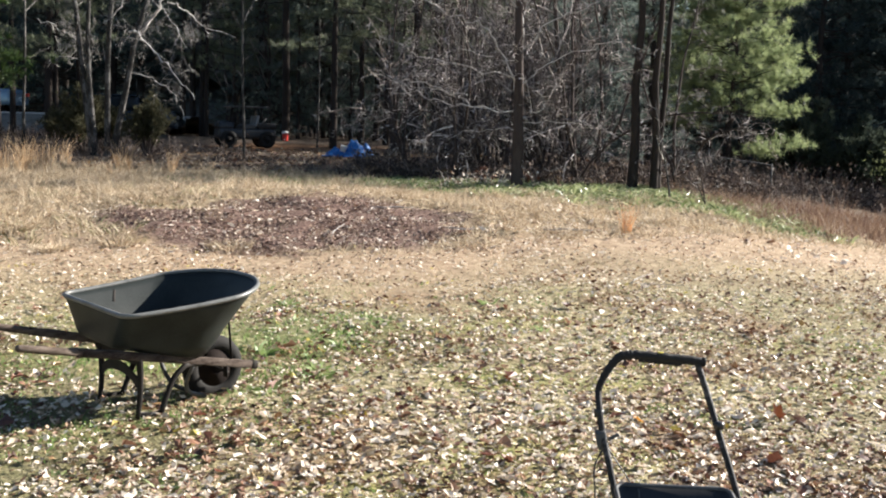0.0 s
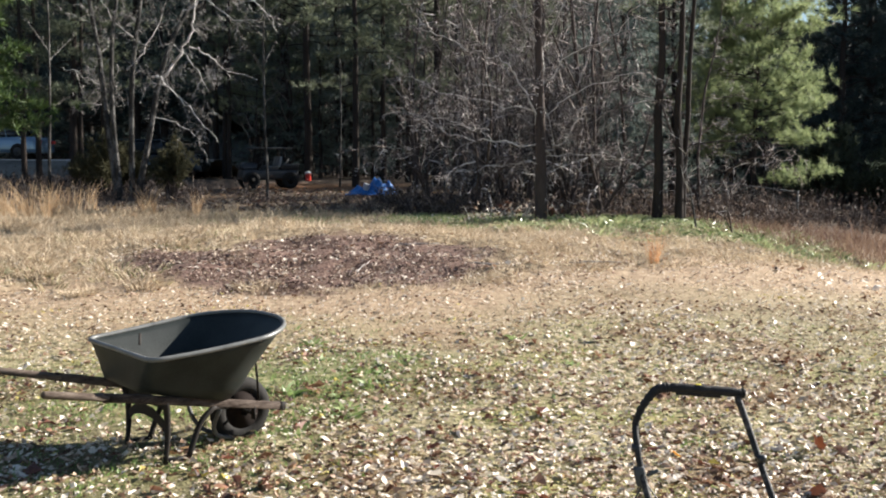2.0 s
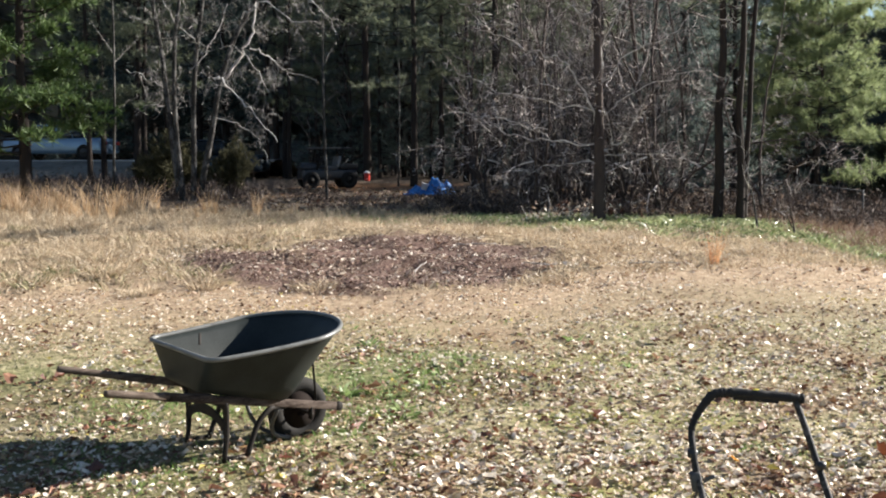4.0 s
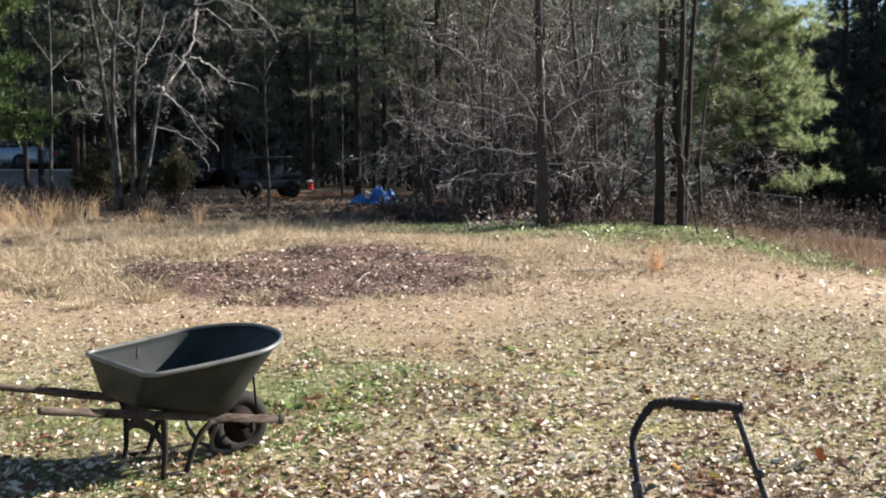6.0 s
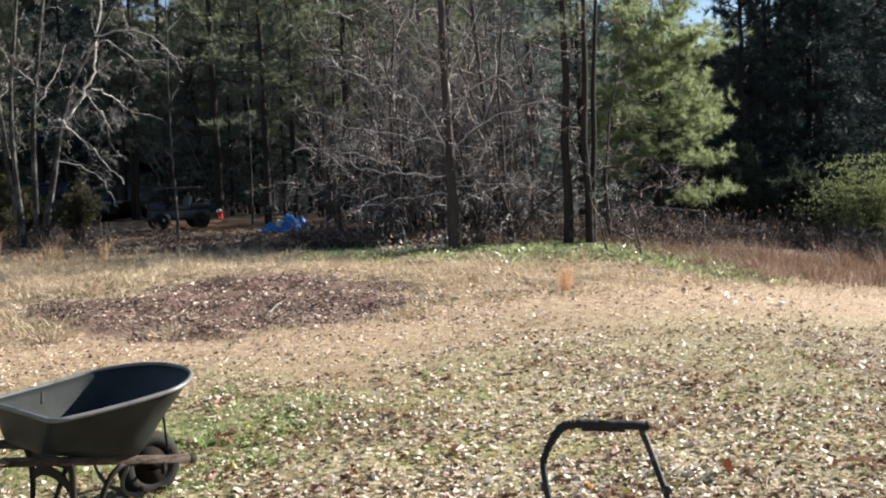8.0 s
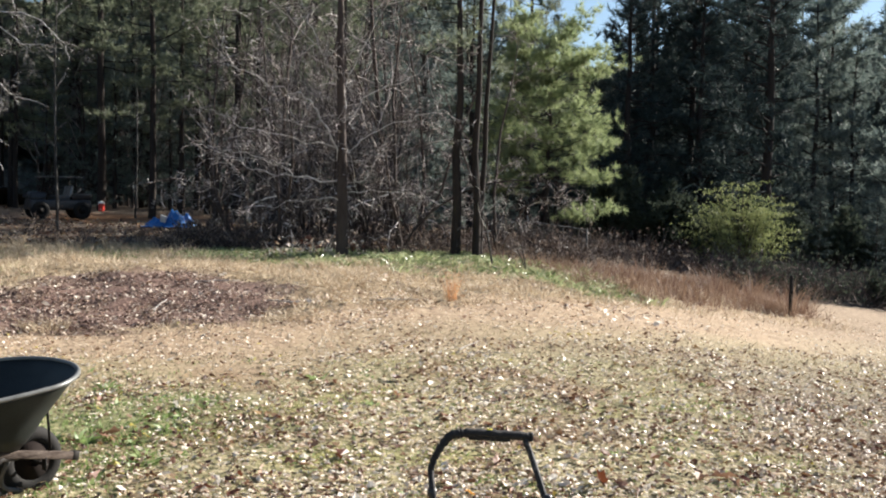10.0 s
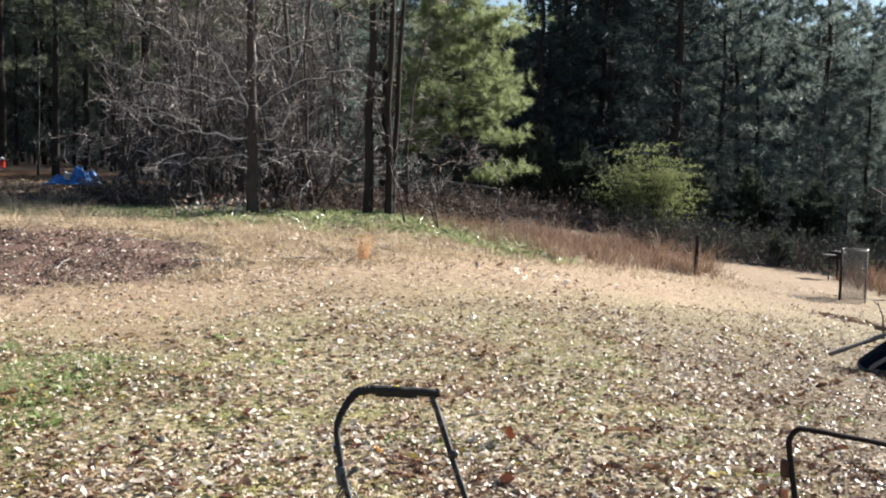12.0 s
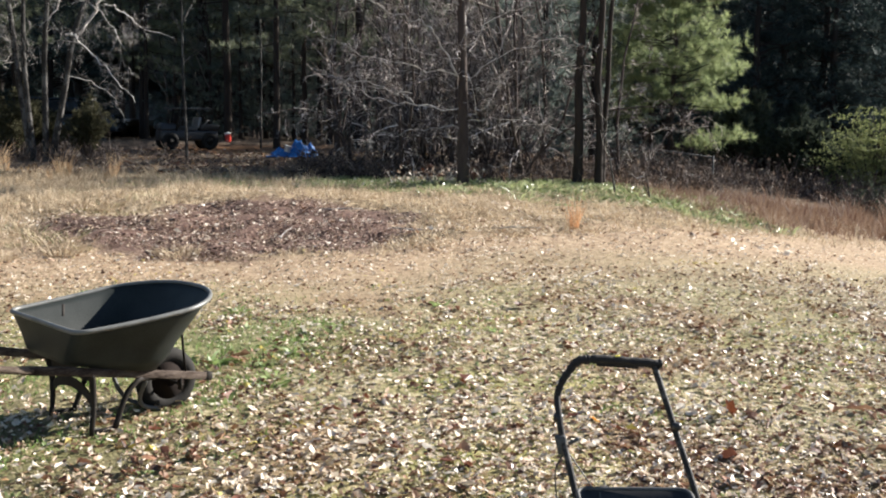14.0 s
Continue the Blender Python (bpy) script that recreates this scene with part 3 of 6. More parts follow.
def bare_tree(name, seed, stems, label, bark, twig, depth=3, kids=(6, 9), ratio=0.5, open_angle=0.9, up=0.15, droop=0.0, first=0.25, curve=0.2, split=False, limb_bark=None):
    """A leafless tree from stems: (base offset, direction, length, radius) each."""
    rng = np.random.default_rng(seed)
    tree = thing(name, Matrix.Identity(4), label, "tree")
    twigs = ([], [])
    for off, way, length, radius in stems:
        wood = ([], [])
        limbs = [] if split else None
        grow(rng, off, way, length, radius, 0, depth, wood, twigs, curve, up, kids, ratio, open_angle, droop, first, limbs)
        part("trunk" if off[2] < 0.5 else "limb", wood, bark if off[2] < 0.5 or limb_bark is None else limb_bark, tree)
        for one in limbs or ():
            part("limb", one, limb_bark or bark, tree)
    part("crown", twigs, twig, tree, smooth=False)
    return tree


def pine(name, seed, height, radius, base, reach, label, needle, limbs=40, clumps=14, k=12, length=0.22, width=0.03, taper=0.75, lean=(0, 0), low=(), loose=0.14):
    """A pine: trunk, whorls of limbs and a crown of needle tufts from height base upward."""
    rng = np.random.default_rng(seed)
    tree = thing(name, Matrix.Identity(4), label, "tree")
    wood = ([], [])
    pts = [Vector((lean[0] * (i / 8) * height + 0.03 * rng.normal(), lean[1] * (i / 8) * height + 0.03 * rng.normal(), height * i / 8 - 0.15)) for i in range(9)]
    tube(pts, [radius * (1.15 - 0.12 * i) if i else radius * 1.25 for i in range(9)], 9, wood, cap=False)
    part("trunk", wood, M_PINEBARK, tree)
    branches, centers, axes = ([], []), [], []
    for i in range(limbs + len(low)):
        f = (i + rng.uniform(0, 1)) / limbs
        h = base + (height - base) * min(f, 0.97) if i < limbs else low[i - limbs][0]
        seg = min(7, int(h / height * 8))
        at = pts[seg].lerp(pts[seg + 1], h / height * 8 - seg)
        a = rng.uniform(0, 2 * math.pi)
        out = reach * (1 - taper * f) * rng.uniform(0.6, 1.15)
        tilt = rng.uniform(-0.15, 0.35) + 0.4 * f
        if i >= limbs:
            a, out, tilt = low[i - limbs][1], low[i - limbs][2], 0.05
        bp = [at]
        for s in range(1, 5):
            t = s / 4
            bp.append(at + Vector((math.cos(a) * out * t, math.sin(a) * out * t, out * (tilt * t - 0.25 * t * (1 - t)))) + Vector(rng.normal(size=3)) * 0.03 * out)
        tube(bp, [radius * 0.22, radius * 0.17, radius * 0.12, radius * 0.08, 0.006], 4, branches, cap=False)
        for c in range(clumps):
            t = rng.uniform(0.3, 1.0) ** 0.7
            q = min(3, int(t * 4))
            pos = bp[q].lerp(bp[q + 1], t * 4 - q)
            offs = Vector(rng.normal(size=3)) * out * loose
            offs.z = abs(offs.z) * 0.5 if loose < 0.18 else offs.z * 0.7
            centers.append(pos + offs)
            axes.append(Vector((math.cos(a) * 0.5, math.sin(a) * 0.5, 0.55)) + Vector(rng.normal(size=3)) * 0.3)
    V, F = blades([tuple(c) for c in centers], [tuple(c) for c in axes], k, length, width, seed + 7, 0.75)
    wood_faces = [tuple(i + len(V) for i in f) for f in branches[1]]
    crown = part("crown", (V.tolist() + [tuple(v) for v in branches[0]], F.tolist() + wood_faces), [needle, M_PINEBARK], tree, smooth=False)
    crown.data.polygons.foreach_set("material_index", [0] * len(F) + [1] * len(wood_faces))
    return tree


def plant(tree, x, y, turn=0.0, size=1.0, lean=0.0, sink=0.05):
    tree.matrix_world = Matrix.Translation((x, y, gz(x, y) - sink)) @ Matrix.Rotation(turn, 4, "Z") @ Matrix.Rotation(lean, 4, "X") @ Matrix.Scale(size, 4)
    return tree


def plant_copy(tree, x, y, turn=0.0, size=1.0, lean=0.0, sink=0.05):
    c = copy_thing(tree, Matrix.Identity(4))
    return plant(c, x, y, turn, size, lean, sink)


def limbed_tree(name, seed, stems, limbs, label, bark, limb_bark, twig, sprays, spray, bare=0.9, depth=3, kids=(4, 6), droop=0.25, up=0.0, curve=0.5):
    """A leafless tree drawn limb by limb: stems and limbs are (path, radius at the foot, radius at the tip);
    sprays of fine twigs spring from them, more from the limbs than from the stems."""
    rng = np.random.default_rng(seed)
    tree = thing(name, Matrix.Identity(4), label, "tree")
    twigs = ([], [])
    for kind, bk, rows in (("trunk", bark, stems), ("limb", limb_bark, limbs)):
        for path, r0, r1 in rows:
            sway = rng.normal() * 0.3
            pts = [Vector((x, sway * abs(x) * (kind == "limb") + rng.normal() * 0.01, z)) for x, z in path]
            pts = smooth_path(pts, 5)
            n = len(pts)
            if kind == "limb":
                pts = [p + Vector(rng.normal(size=3)) * 0.028 * (0 < q < n - 1) for q, p in enumerate(pts)]
            part(kind, tube(pts, [(r0 + (r1 - r0) * q / (n - 1)) * (0.85 if kind == "limb" else 1.0) for q in range(n)], 9 if kind == "trunk" else 6, ([], []), cap=False), bk, tree)
            long = sum((b - a).length for a, b in zip(pts, pts[1:]))
            for c in range(int(sprays * long * (0.7 if kind == "trunk" else 1.0))):
                f = rng.uniform(0.25 if kind == "trunk" else 0.12, 1.0) * (n - 1)
                q = min(n - 2, int(f))
                if pts[q].z < bare:
                    continue
                at, along = pts[q].lerp(pts[q + 1], f - q), (pts[q + 1] - pts[q]).normalized()
                way = along * rng.uniform(-0.1, 0.7) + Vector(rng.normal(size=3)) * 0.75
                grow(rng, at, way, spray * rng.uniform(0.4, 1.3), 0.0085, 1, depth, None, twigs, curve, up, kids, 0.5, 1.0, droop, 0.15)
    part("crown", twigs, twig, tree, smooth=False)
    return tree


# the large bare tree at the edge of the woods
plant(limbed_tree("bare_tree", 24, [
    ([(0, -0.1), (-0.01, 0.8), (-0.02, 1.5), (-0.05, 2.6), (-0.08, 3.9), (-0.1, 5.8)], 0.122, 0.048)], [
    ([(-0.05, 1.43), (-0.3, 1.40), (-1.25, 1.54), (-1.8, 1.63), (-2.25, 1.9), (-2.6, 2.07)], 0.02, 0.008), ([(-0.9, 1.5), (-1.37, 1.77), (-1.97, 1.93), (-2.3, 1.9)], 0.013, 0.006),
    ([(0, 1.5), (-0.1, 1.88), (-0.48, 2.65), (-0.75, 2.93), (-1.15, 3.04), (-1.75, 3.27), (-2.03, 3.46), (-2.5, 3.95)], 0.022, 0.007), ([(-0.02, 2.45), (0.03, 2.7), (-0.03, 3.1), (-0.25, 3.5), (-0.55, 3.95), (-0.8, 4.7)], 0.022, 0.01),
    ([(-0.1, 2.0), (-1.0, 2.2), (-1.7, 2.33), (-2.14, 2.5), (-2.5, 2.7)], 0.014, 0.006), ([(0, 1.3), (0.12, 1.31), (0.32, 1.41), (0.5, 1.64), (0.62, 2.0)], 0.02, 0.007),
    ([(0, 1.9), (0.5, 2.3), (1.2, 2.6), (1.9, 2.7)], 0.014, 0.006), ([(-0.05, 2.4), (0.5, 3.0), (1.2, 3.3), (1.6, 3.8)], 0.015, 0.006), ([(-0.05, 3.0), (0.3, 3.8), (0.8, 4.7)], 0.015, 0.007),
    ([(0, 1.2), (0.8, 1.27), (1.6, 1.15)], 0.011, 0.005), ([(-0.06, 3.2), (-0.6, 3.9), (-1.3, 4.5)], 0.015, 0.007), ([(-0.04, 2.3), (-0.5, 2.38), (-1.2, 2.55)], 0.012, 0.006), ([(0, 1.05), (-0.6, 1.1), (-1.3, 0.95)], 0.010, 0.005)],
    "bare hardwood with pale arching limbs and a haze of fine twigs", M_BARK, M_PALELIMB, M_TWIG, 5.0, 0.75), 0.38, 18.95)
haze = plant(bare_tree("bare_tree", 22, [
    ((0, 0, -0.1), (0.1, 0, 1), 5.5, 0.045), ((0.1, 0, -0.1), (-0.15, 0.1, 1), 5.0, 0.04), ((0, 0.1, -0.1), (0.3, -0.1, 1), 4.2, 0.032)],
    "slender leafless tree tangled with fine twigs", M_BARK, M_TWIG, depth=3, kids=(8, 10), ratio=0.3, first=0.12, open_angle=1.3, curve=0.55, up=0.0, droop=0.25), 1.5, 20.6)
for x, y, t, s in ((-0.9, 20.8, 1.0, 0.9), (2.0, 21.9, 2.2, 1.0), (0.2, 21.4, 3.4, 0.95), (-1.9, 22.0, 4.4, 0.9), (3.6, 21.2, 5.2, 0.85)):
    plant_copy(haze, x, y, t, s)

# the clump of pale stems
stem_tree = plant(limbed_tree("multi_stem_tree", 33, [
    ([(-0.15, -0.1), (-0.24, 0.5), (-0.45, 2.28), (-0.55, 3.42), (-0.76, 4.7), (-0.95, 6.6)], 0.085, 0.035), ([(-0.05, -0.1), (-0.15, 0.5), (-0.27, 2.2), (-0.24, 3.8), (-0.12, 4.7), (0.1, 6.6)], 0.075, 0.03),
    ([(0.13, -0.1), (0.16, 0.5), (0.22, 2.86), (0.46, 4.7), (0.75, 6.6)], 0.085, 0.035), ([(0.27, -0.1), (0.37, 0.45), (0.62, 1.63), (0.87, 2.86), (1.26, 3.92), (1.72, 4.7), (2.6, 6.2)], 0.09, 0.03)], [
    ([(0.9, 2.9), (1.2, 3.3), (1.55, 3.92), (1.7, 4.7), (1.85, 6.0)], 0.05, 0.02), ([(0.9, 2.9), (1.2, 2.85), (1.66, 2.42), (2.24, 1.92), (2.75, 1.4)], 0.026, 0.008), ([(1.4, 3.7), (1.75, 3.6), (2.1, 3.28), (2.87, 2.96)], 0.024, 0.008),
    ([(1.5, 4.3), (2.1, 4.65), (2.8, 4.2), (3.3, 4.15)], 0.024, 0.008), ([(-0.49, 2.8), (-0.7, 2.82), (-0.95, 2.95), (-1.5, 3.2)], 0.02, 0.008), ([(0.3, 3.3), (0.7, 3.9), (1.0, 4.7)], 0.022, 0.01), ([(0.35, 3.8), (-0.2, 4.3), (-0.6, 5.0)], 0.02, 0.01),
    ([(0.7, 2.0), (1.2, 1.9), (1.7, 1.5), (2.0, 0.9)], 0.016, 0.006), ([(1.8, 4.8), (2.6, 4.9), (3.3, 4.6), (3.8, 3.9)], 0.022, 0.008), ([(-0.3, 2.1), (-0.6, 2.3), (-1.1, 2.3)], 0.014, 0.006), ([(1.2, 3.7), (1.6, 3.3), (2.0, 2.6)], 0.018, 0.007)],
    "clump of grey leafless stems with arching pale limbs", M_GREYBARK, M_PALELIMB, M_STEMTWIG, 4.2, 0.8, 1.9, droop=0.5, curve=0.45), -9.35, 24.3)
slim = plant(bare_tree("sapling", 64, [((0, 0, -0.1), (0.03, 0, 1), 7.5, 0.042)], "slim pale-barked tree with few short twigs", M_GREYBARK, M_STEMTWIG, 2, (9, 12), 0.14, 1.0, curve=0.15), -11.3, 24.5)
plant_copy(slim, -6.05, 24.8, 3.3, 0.9)

# pines of the edge
plant(pine("pine_tree", 41, 8.6, 0.085, 4.0, 1.4, "dark-trunked pine at the edge of the woods", M_NEEDLE, 13, 8, 18, 0.2, 0.016), 2.6, 19.95, 0.4)
plant(pine("pine_tree", 42, 8.8, 0.072, 3.8, 1.4, "twin-trunked pine with sparse high foliage", M_NEEDLE, 13, 8, 18, 0.2, 0.016, lean=(0.002, 0)), 2.97, 20.0)
plant(pine("pine_tree", 44, 8.4, 0.056, 3.5, 1.4, "second leaning trunk of a twin-trunked pine", M_NEEDLE, 12, 8, 18, 0.2, 0.016, lean=(0.042, 0.01)), 3.03, 20.15)
plant(pine("pine_tree", 43, 5.1, 0.075, 1.85, 1.85, "pine with soft yellow-green needles coloured as sunlit", M_NEEDLE_LIGHT, 74, 30, 30, 0.18, 0.014, 0.28, loose=0.13,
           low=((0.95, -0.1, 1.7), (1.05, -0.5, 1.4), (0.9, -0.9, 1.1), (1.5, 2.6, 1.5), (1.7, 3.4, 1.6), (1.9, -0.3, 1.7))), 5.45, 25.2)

# stock trees, then the woods
pine_a = plant(pine("pine_tree", 51, 13, 0.11, 4.0, 2.2, "tall dark pine with sparse needle tufts", M_NEEDLE, 46, 14, 16, 0.22, 0.022), -2.5, 31.0)
pine_b = plant(pine("pine_tree", 52, 11, 0.085, 2.5, 1.9, "slim pine in the shade of the woods", M_NEEDLE, 44, 14, 16, 0.22, 0.022), -3.6, 33.3)
# pine_c is toned for shade, pine_d paler as if sunlit
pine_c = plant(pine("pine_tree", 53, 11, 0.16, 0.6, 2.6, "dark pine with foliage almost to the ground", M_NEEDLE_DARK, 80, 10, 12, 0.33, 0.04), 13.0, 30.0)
pine_d = plant(pine("pine_tree", 54, 11, 0.13, 0.5, 2.7, "grey-green pine with needles paled as if sunlit", M_NEEDLE_GREY, 80, 10, 13, 0.33, 0.036), 19.5, 33.0)
sap_a = plant(bare_tree("sapling", 61, [((0, 0, -0.1), (0.02, 0.01, 1), 6.5, 0.055)], "thin leafless sapling in the woods", M_BARK, M_SAPTWIG, 2, (9, 12), 0.3, 0.8), -0.8, 22.4)
sap_b = plant(bare_tree("sapling", 62, [((0, 0, -0.1), (-0.05, 0.03, 1), 7.5, 0.07), ((0.05, 0, 0.4), (0.12, 0.1, 1), 5, 0.04)], "forked leafless sapling in the woods", M_BARK, M_SAPTWIG, 2, (9, 12), 0.32, 0.9), 1.4, 22.0)
sap_c = plant(bare_tree("sapling", 63, [((0, 0, -0.1), (0.04, -0.03, 1), 4.2, 0.035), ((0, 0.05, 0.1), (-0.2, 0.1, 1), 3.4, 0.03), ((0, -0.05, 0.1), (0.22, 0.0, 1), 3.2, 0.03)], "bushy leafless undergrowth sapling", M_BARK, M_SAPTWIG, 2, (10, 13), 0.4, 0.8, first=0.1), 1.0, 21.5)

rng = np.random.default_rng(9)
CLEAR = [(-7.2, 28.2, 1.7), (-7.2, 34.3, 1.3), (-3.7, 26.0, 1.5), (-13.3, 36.6, 2.8), (-5.2, 28.5, 1.2), (-6, 30, 1.5)]


def clear_of(x, y):
    if y < 31 and x < -6.3:
        return False
    if y < 35.5 and -0.285 < x / (y + 0.6) < -0.118:
        return False
    return all((x - a) ** 2 + (y - b) ** 2 > r * r for a, b, r in CLEAR)


for tree, count, (x0, x1, y0, y1), smin, smax in (
        (pine_a, 14, (-16, 2, 35, 46), 0.9, 1.2), (pine_b, 20, (-16, 2, 34, 47), 0.85, 1.25), (pine_b, 5, (-18, -12.5, 26, 34), 0.8, 1.1), (pine_c, 14, (-24, 6, 47, 54), 1.1, 1.4),
        (sap_a, 26, (-9, 2, 22.5, 36), 0.6, 1.2), (sap_a, 26, (-11, 0, 36, 46), 0.8, 1.2), (sap_b, 14, (-7, 2.5, 24, 38), 0.6, 1.1), (sap_c, 9, (-3, 3.0, 21.4, 25), 0.6, 1.0),
        (pine_c, 10, (-30, 9, 54, 60), 1.1, 1.4)):
    made = 0
    while made < count:
        x, y = rng.uniform(x0, x1), rng.uniform(y0, y1)
        if not clear_of(x, y) or (y > 40 and x > 0.13 * y):
            continue
        plant_copy(tree, x, y, rng.uniform(0, 6.28), rng.uniform(smin, smax), rng.uniform(-0.04, 0.04))
        made += 1
# the eastern woods, lower towards the east, and the one pine at the western edge
for count, (y0, y1), slope in ((20, (36, 40), 0.185), (30, (42, 58), 0.19)):
    for i in range(count):
        y = rng.uniform(y0, y1)
        x = y * (0.14 + 0.62 * (i + rng.uniform(0, 1)) / count)
        top = 1.6 + y * (slope + (0.05 if x < 0.5 * y else (0.02 if x < 0.56 * y else 0.0)) + rng.uniform(-0.025, 0.015))
        if x < 0.285 * y:
            top = min(top, 1.6 + y * rng.uniform(0.09, 0.13)) if x > 0.215 * y else 1.6 + y * rng.uniform(0.12, 0.19)
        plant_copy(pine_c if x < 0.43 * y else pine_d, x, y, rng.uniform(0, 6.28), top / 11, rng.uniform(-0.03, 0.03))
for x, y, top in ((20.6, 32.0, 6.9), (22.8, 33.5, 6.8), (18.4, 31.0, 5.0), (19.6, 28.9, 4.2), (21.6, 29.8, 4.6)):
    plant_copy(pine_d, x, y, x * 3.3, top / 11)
# low dark pines; those beyond the right edge are added unseen to shade the floor
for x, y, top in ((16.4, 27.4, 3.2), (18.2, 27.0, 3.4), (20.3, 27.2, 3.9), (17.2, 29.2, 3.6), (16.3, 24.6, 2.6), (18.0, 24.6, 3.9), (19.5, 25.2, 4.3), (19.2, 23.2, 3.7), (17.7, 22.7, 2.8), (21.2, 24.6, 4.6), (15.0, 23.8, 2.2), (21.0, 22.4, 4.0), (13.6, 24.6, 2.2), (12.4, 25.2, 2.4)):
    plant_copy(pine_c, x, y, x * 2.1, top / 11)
plant(pine("pine_tree", 57, 9, 0.13, 1.3, 2.1, "green pine with low hanging boughs", M_NEEDLE_GREEN, 80, 26, 14, 0.26, 0.035), -12.4, 22.3, 1.0)
for x, y, t, s in ((-0.9, 31.5, 2.5, 1.15), (-1.9, 30.6, 4.0, 1.0)):
    plant_copy(pine_b, x, y, t, s)
plant_copy(pine_b, -4.83, 30.6, 1.0, 1.1)
plant_copy(pine_b, -4.4, 33.4, 2.0, 1.0)
plant_copy(slim, -5.3, 30.5, 0.3, 0.8)
for x, y, s in ((-7.4, 38.5, 0.55), (-6.3, 40.0, 0.62), (-5.4, 38.0, 0.5), (-4.4, 40.5, 0.6), (-8.4, 40.8, 0.62), (-9.6, 39.2, 0.55), (-3.3, 38.6, 0.52), (-6.9, 42.6, 0.7), (-4.9, 43.0, 0.7)):
    plant_copy(pine_d, x, y, x * 1.7, s)
plant_copy(pine_d, 1.7, 25.6, 2.0, 0.62)
plant_copy(pine_d, 3.7, 26.4, 3.0, 0.66)
plant_copy(pine_d, 2.7, 28.6, 4.0, 0.75)


def woods_wall():
    """Far woods that close the view: an uneven mass of tree tops."""
    V, F = [], []
    rng = np.random.default_rng(3)
    a0, a1, n, rows = -2.2, 2.2, 260, 16
    for i in range(n + 1):
        a = a0 + (a1 - a0) * i / n
        top = 14.0 + 1.2 * math.sin(a * 9) + 0.8 * math.sin(a * 31) + rng.uniform(0, 1.6) - 4.5 * max(0.0, min(1.0, (a - 0.3) / 0.2)) - 7.0 * max(0.0, min(1.0, (a - 0.12) / 0.03)) * max(0.0, min(1.0, (0.33 - a) / 0.04))
        for j in range(rows + 1):
            r = 66 + 2.5 * rng.normal() + 3 * (j / rows)
            V.append((math.sin(a) * r, math.cos(a) * r, -1.5 + (top + 1.5) * j / rows + rng.normal() * 0.3))
    for i in range(n):
        for j in range(rows):
            k = i * (rows + 1) + j
            F.append((k, k + rows + 1, k + rows + 2, k + 1))
    return tagged(new("far_woods", mesh_from("far_woods", V, F, M_FARWOODS)), "dense far woods closing the view", "woods", kind="stuff")


woods_wall()


# ---- shrubs and undergrowth ----
def leafy_bush(name, seed, w, h, label, leaf, n, size, stems=14, vase=False):
    rng = np.random.default_rng(seed)
    bush = thing(name, Matrix.Identity(4), label, "bush")
    wood, centers, axes = ([], []), [], []
    for i in range(stems):
        a = rng.uniform(0, 2 * math.pi)
        r = rng.uniform(0.02 if vase else 0.25, 1.0)
        tip = Vector((math.cos(a) * w * 0.5 * r, math.sin(a) * w * 0.5 * r, h * rng.uniform(0.55, 1.0) * (1.15 - 0.45 * r)))
        if vase:
            tip.z = h * (0.62 + 0.3 * math.cos(r * 1.4)) * rng.uniform(0.72, 1.12)
        mid = tip * 0.5 + Vector((0, 0, h * (0.0 if vase else 0.12)))
        pts = smooth_path([(math.cos(a) * 0.06, math.sin(a) * 0.06, -0.05), mid, tip], 4)
        tube(pts, [0.025 * (1 - 0.8 * q / (len(pts) - 1)) for q in range(len(pts))], 4, wood, cap=False)
        for c in range(n // stems):
            t = rng.uniform(0.36 if vase else 0.3, 1.02)
            q = min(len(pts) - 2, int(t * (len(pts) - 1)))
            p = pts[q].lerp(pts[q + 1], min(1.3, t * (len(pts) - 1) - q))
            if vase:
                q = min(len(pts) - 2, int(rng.choice((0.3, 0.42, 0.52, 0.68, 0.84, 0.99)) * (len(pts) - 1)))
                out = Vector((math.cos(a), math.sin(a), 0.1)) * abs(rng.normal()) * 0.09 * w
                p = pts[q + 1] + out + Vector((rng.normal() * 0.05, rng.normal() * 0.05, rng.normal() * 0.014)) * w
                centers.append(p)
            else:
                centers.append(p + Vector(rng.normal(size=3)) * w * 0.055)
            axes.append((pts[-1] - pts[-2]).normalized() * 0.7 + Vector((0, 0, 0.3)))
    V, F = blades([tuple(c) for c in centers], [tuple(c) for c in axes], 9, size, size * 0.26, seed + 3, 0.7)
    part("wood", wood, M_BARK, bush)
    part("foliage", (V, F), leaf, bush, smooth=False)
    return bush


shrub = leafy_bush("shrub", 71, 2.35, 2.4, "yellow-green leafy shrub among russet grass", M_SHRUB, 5200, 0.06, 44, True)
plant(shrub, 9.85, 24.0, sink=0.3)
cedar = leafy_bush("cedar_bush", 72, 1.3, 1.5, "small dark cedar bush", M_CEDAR, 850, 0.13, 24)
plant(cedar, 9.8, 26.2)
olive_cedar = plant(leafy_bush("cedar_bush", 74, 1.3, 1.5, "small olive-brown cedar bush at the edge of the woods", M_CEDAR_OLIVE, 900, 0.12, 24), -8.5, 25.0)
for x, y, t, s in ((-10.3, 25.3, 1, 1.1), (-9.9, 26.0, 2, 0.9), (-12.2, 28.6, 3, 0.7)):
    plant_copy(olive_cedar, x, y, t, s)
for x, y, s in ((-19.6, 31.4, 0.8), (-12.6, 30.4, 0.7)):
    plant_copy(cedar, x, y, x, s)
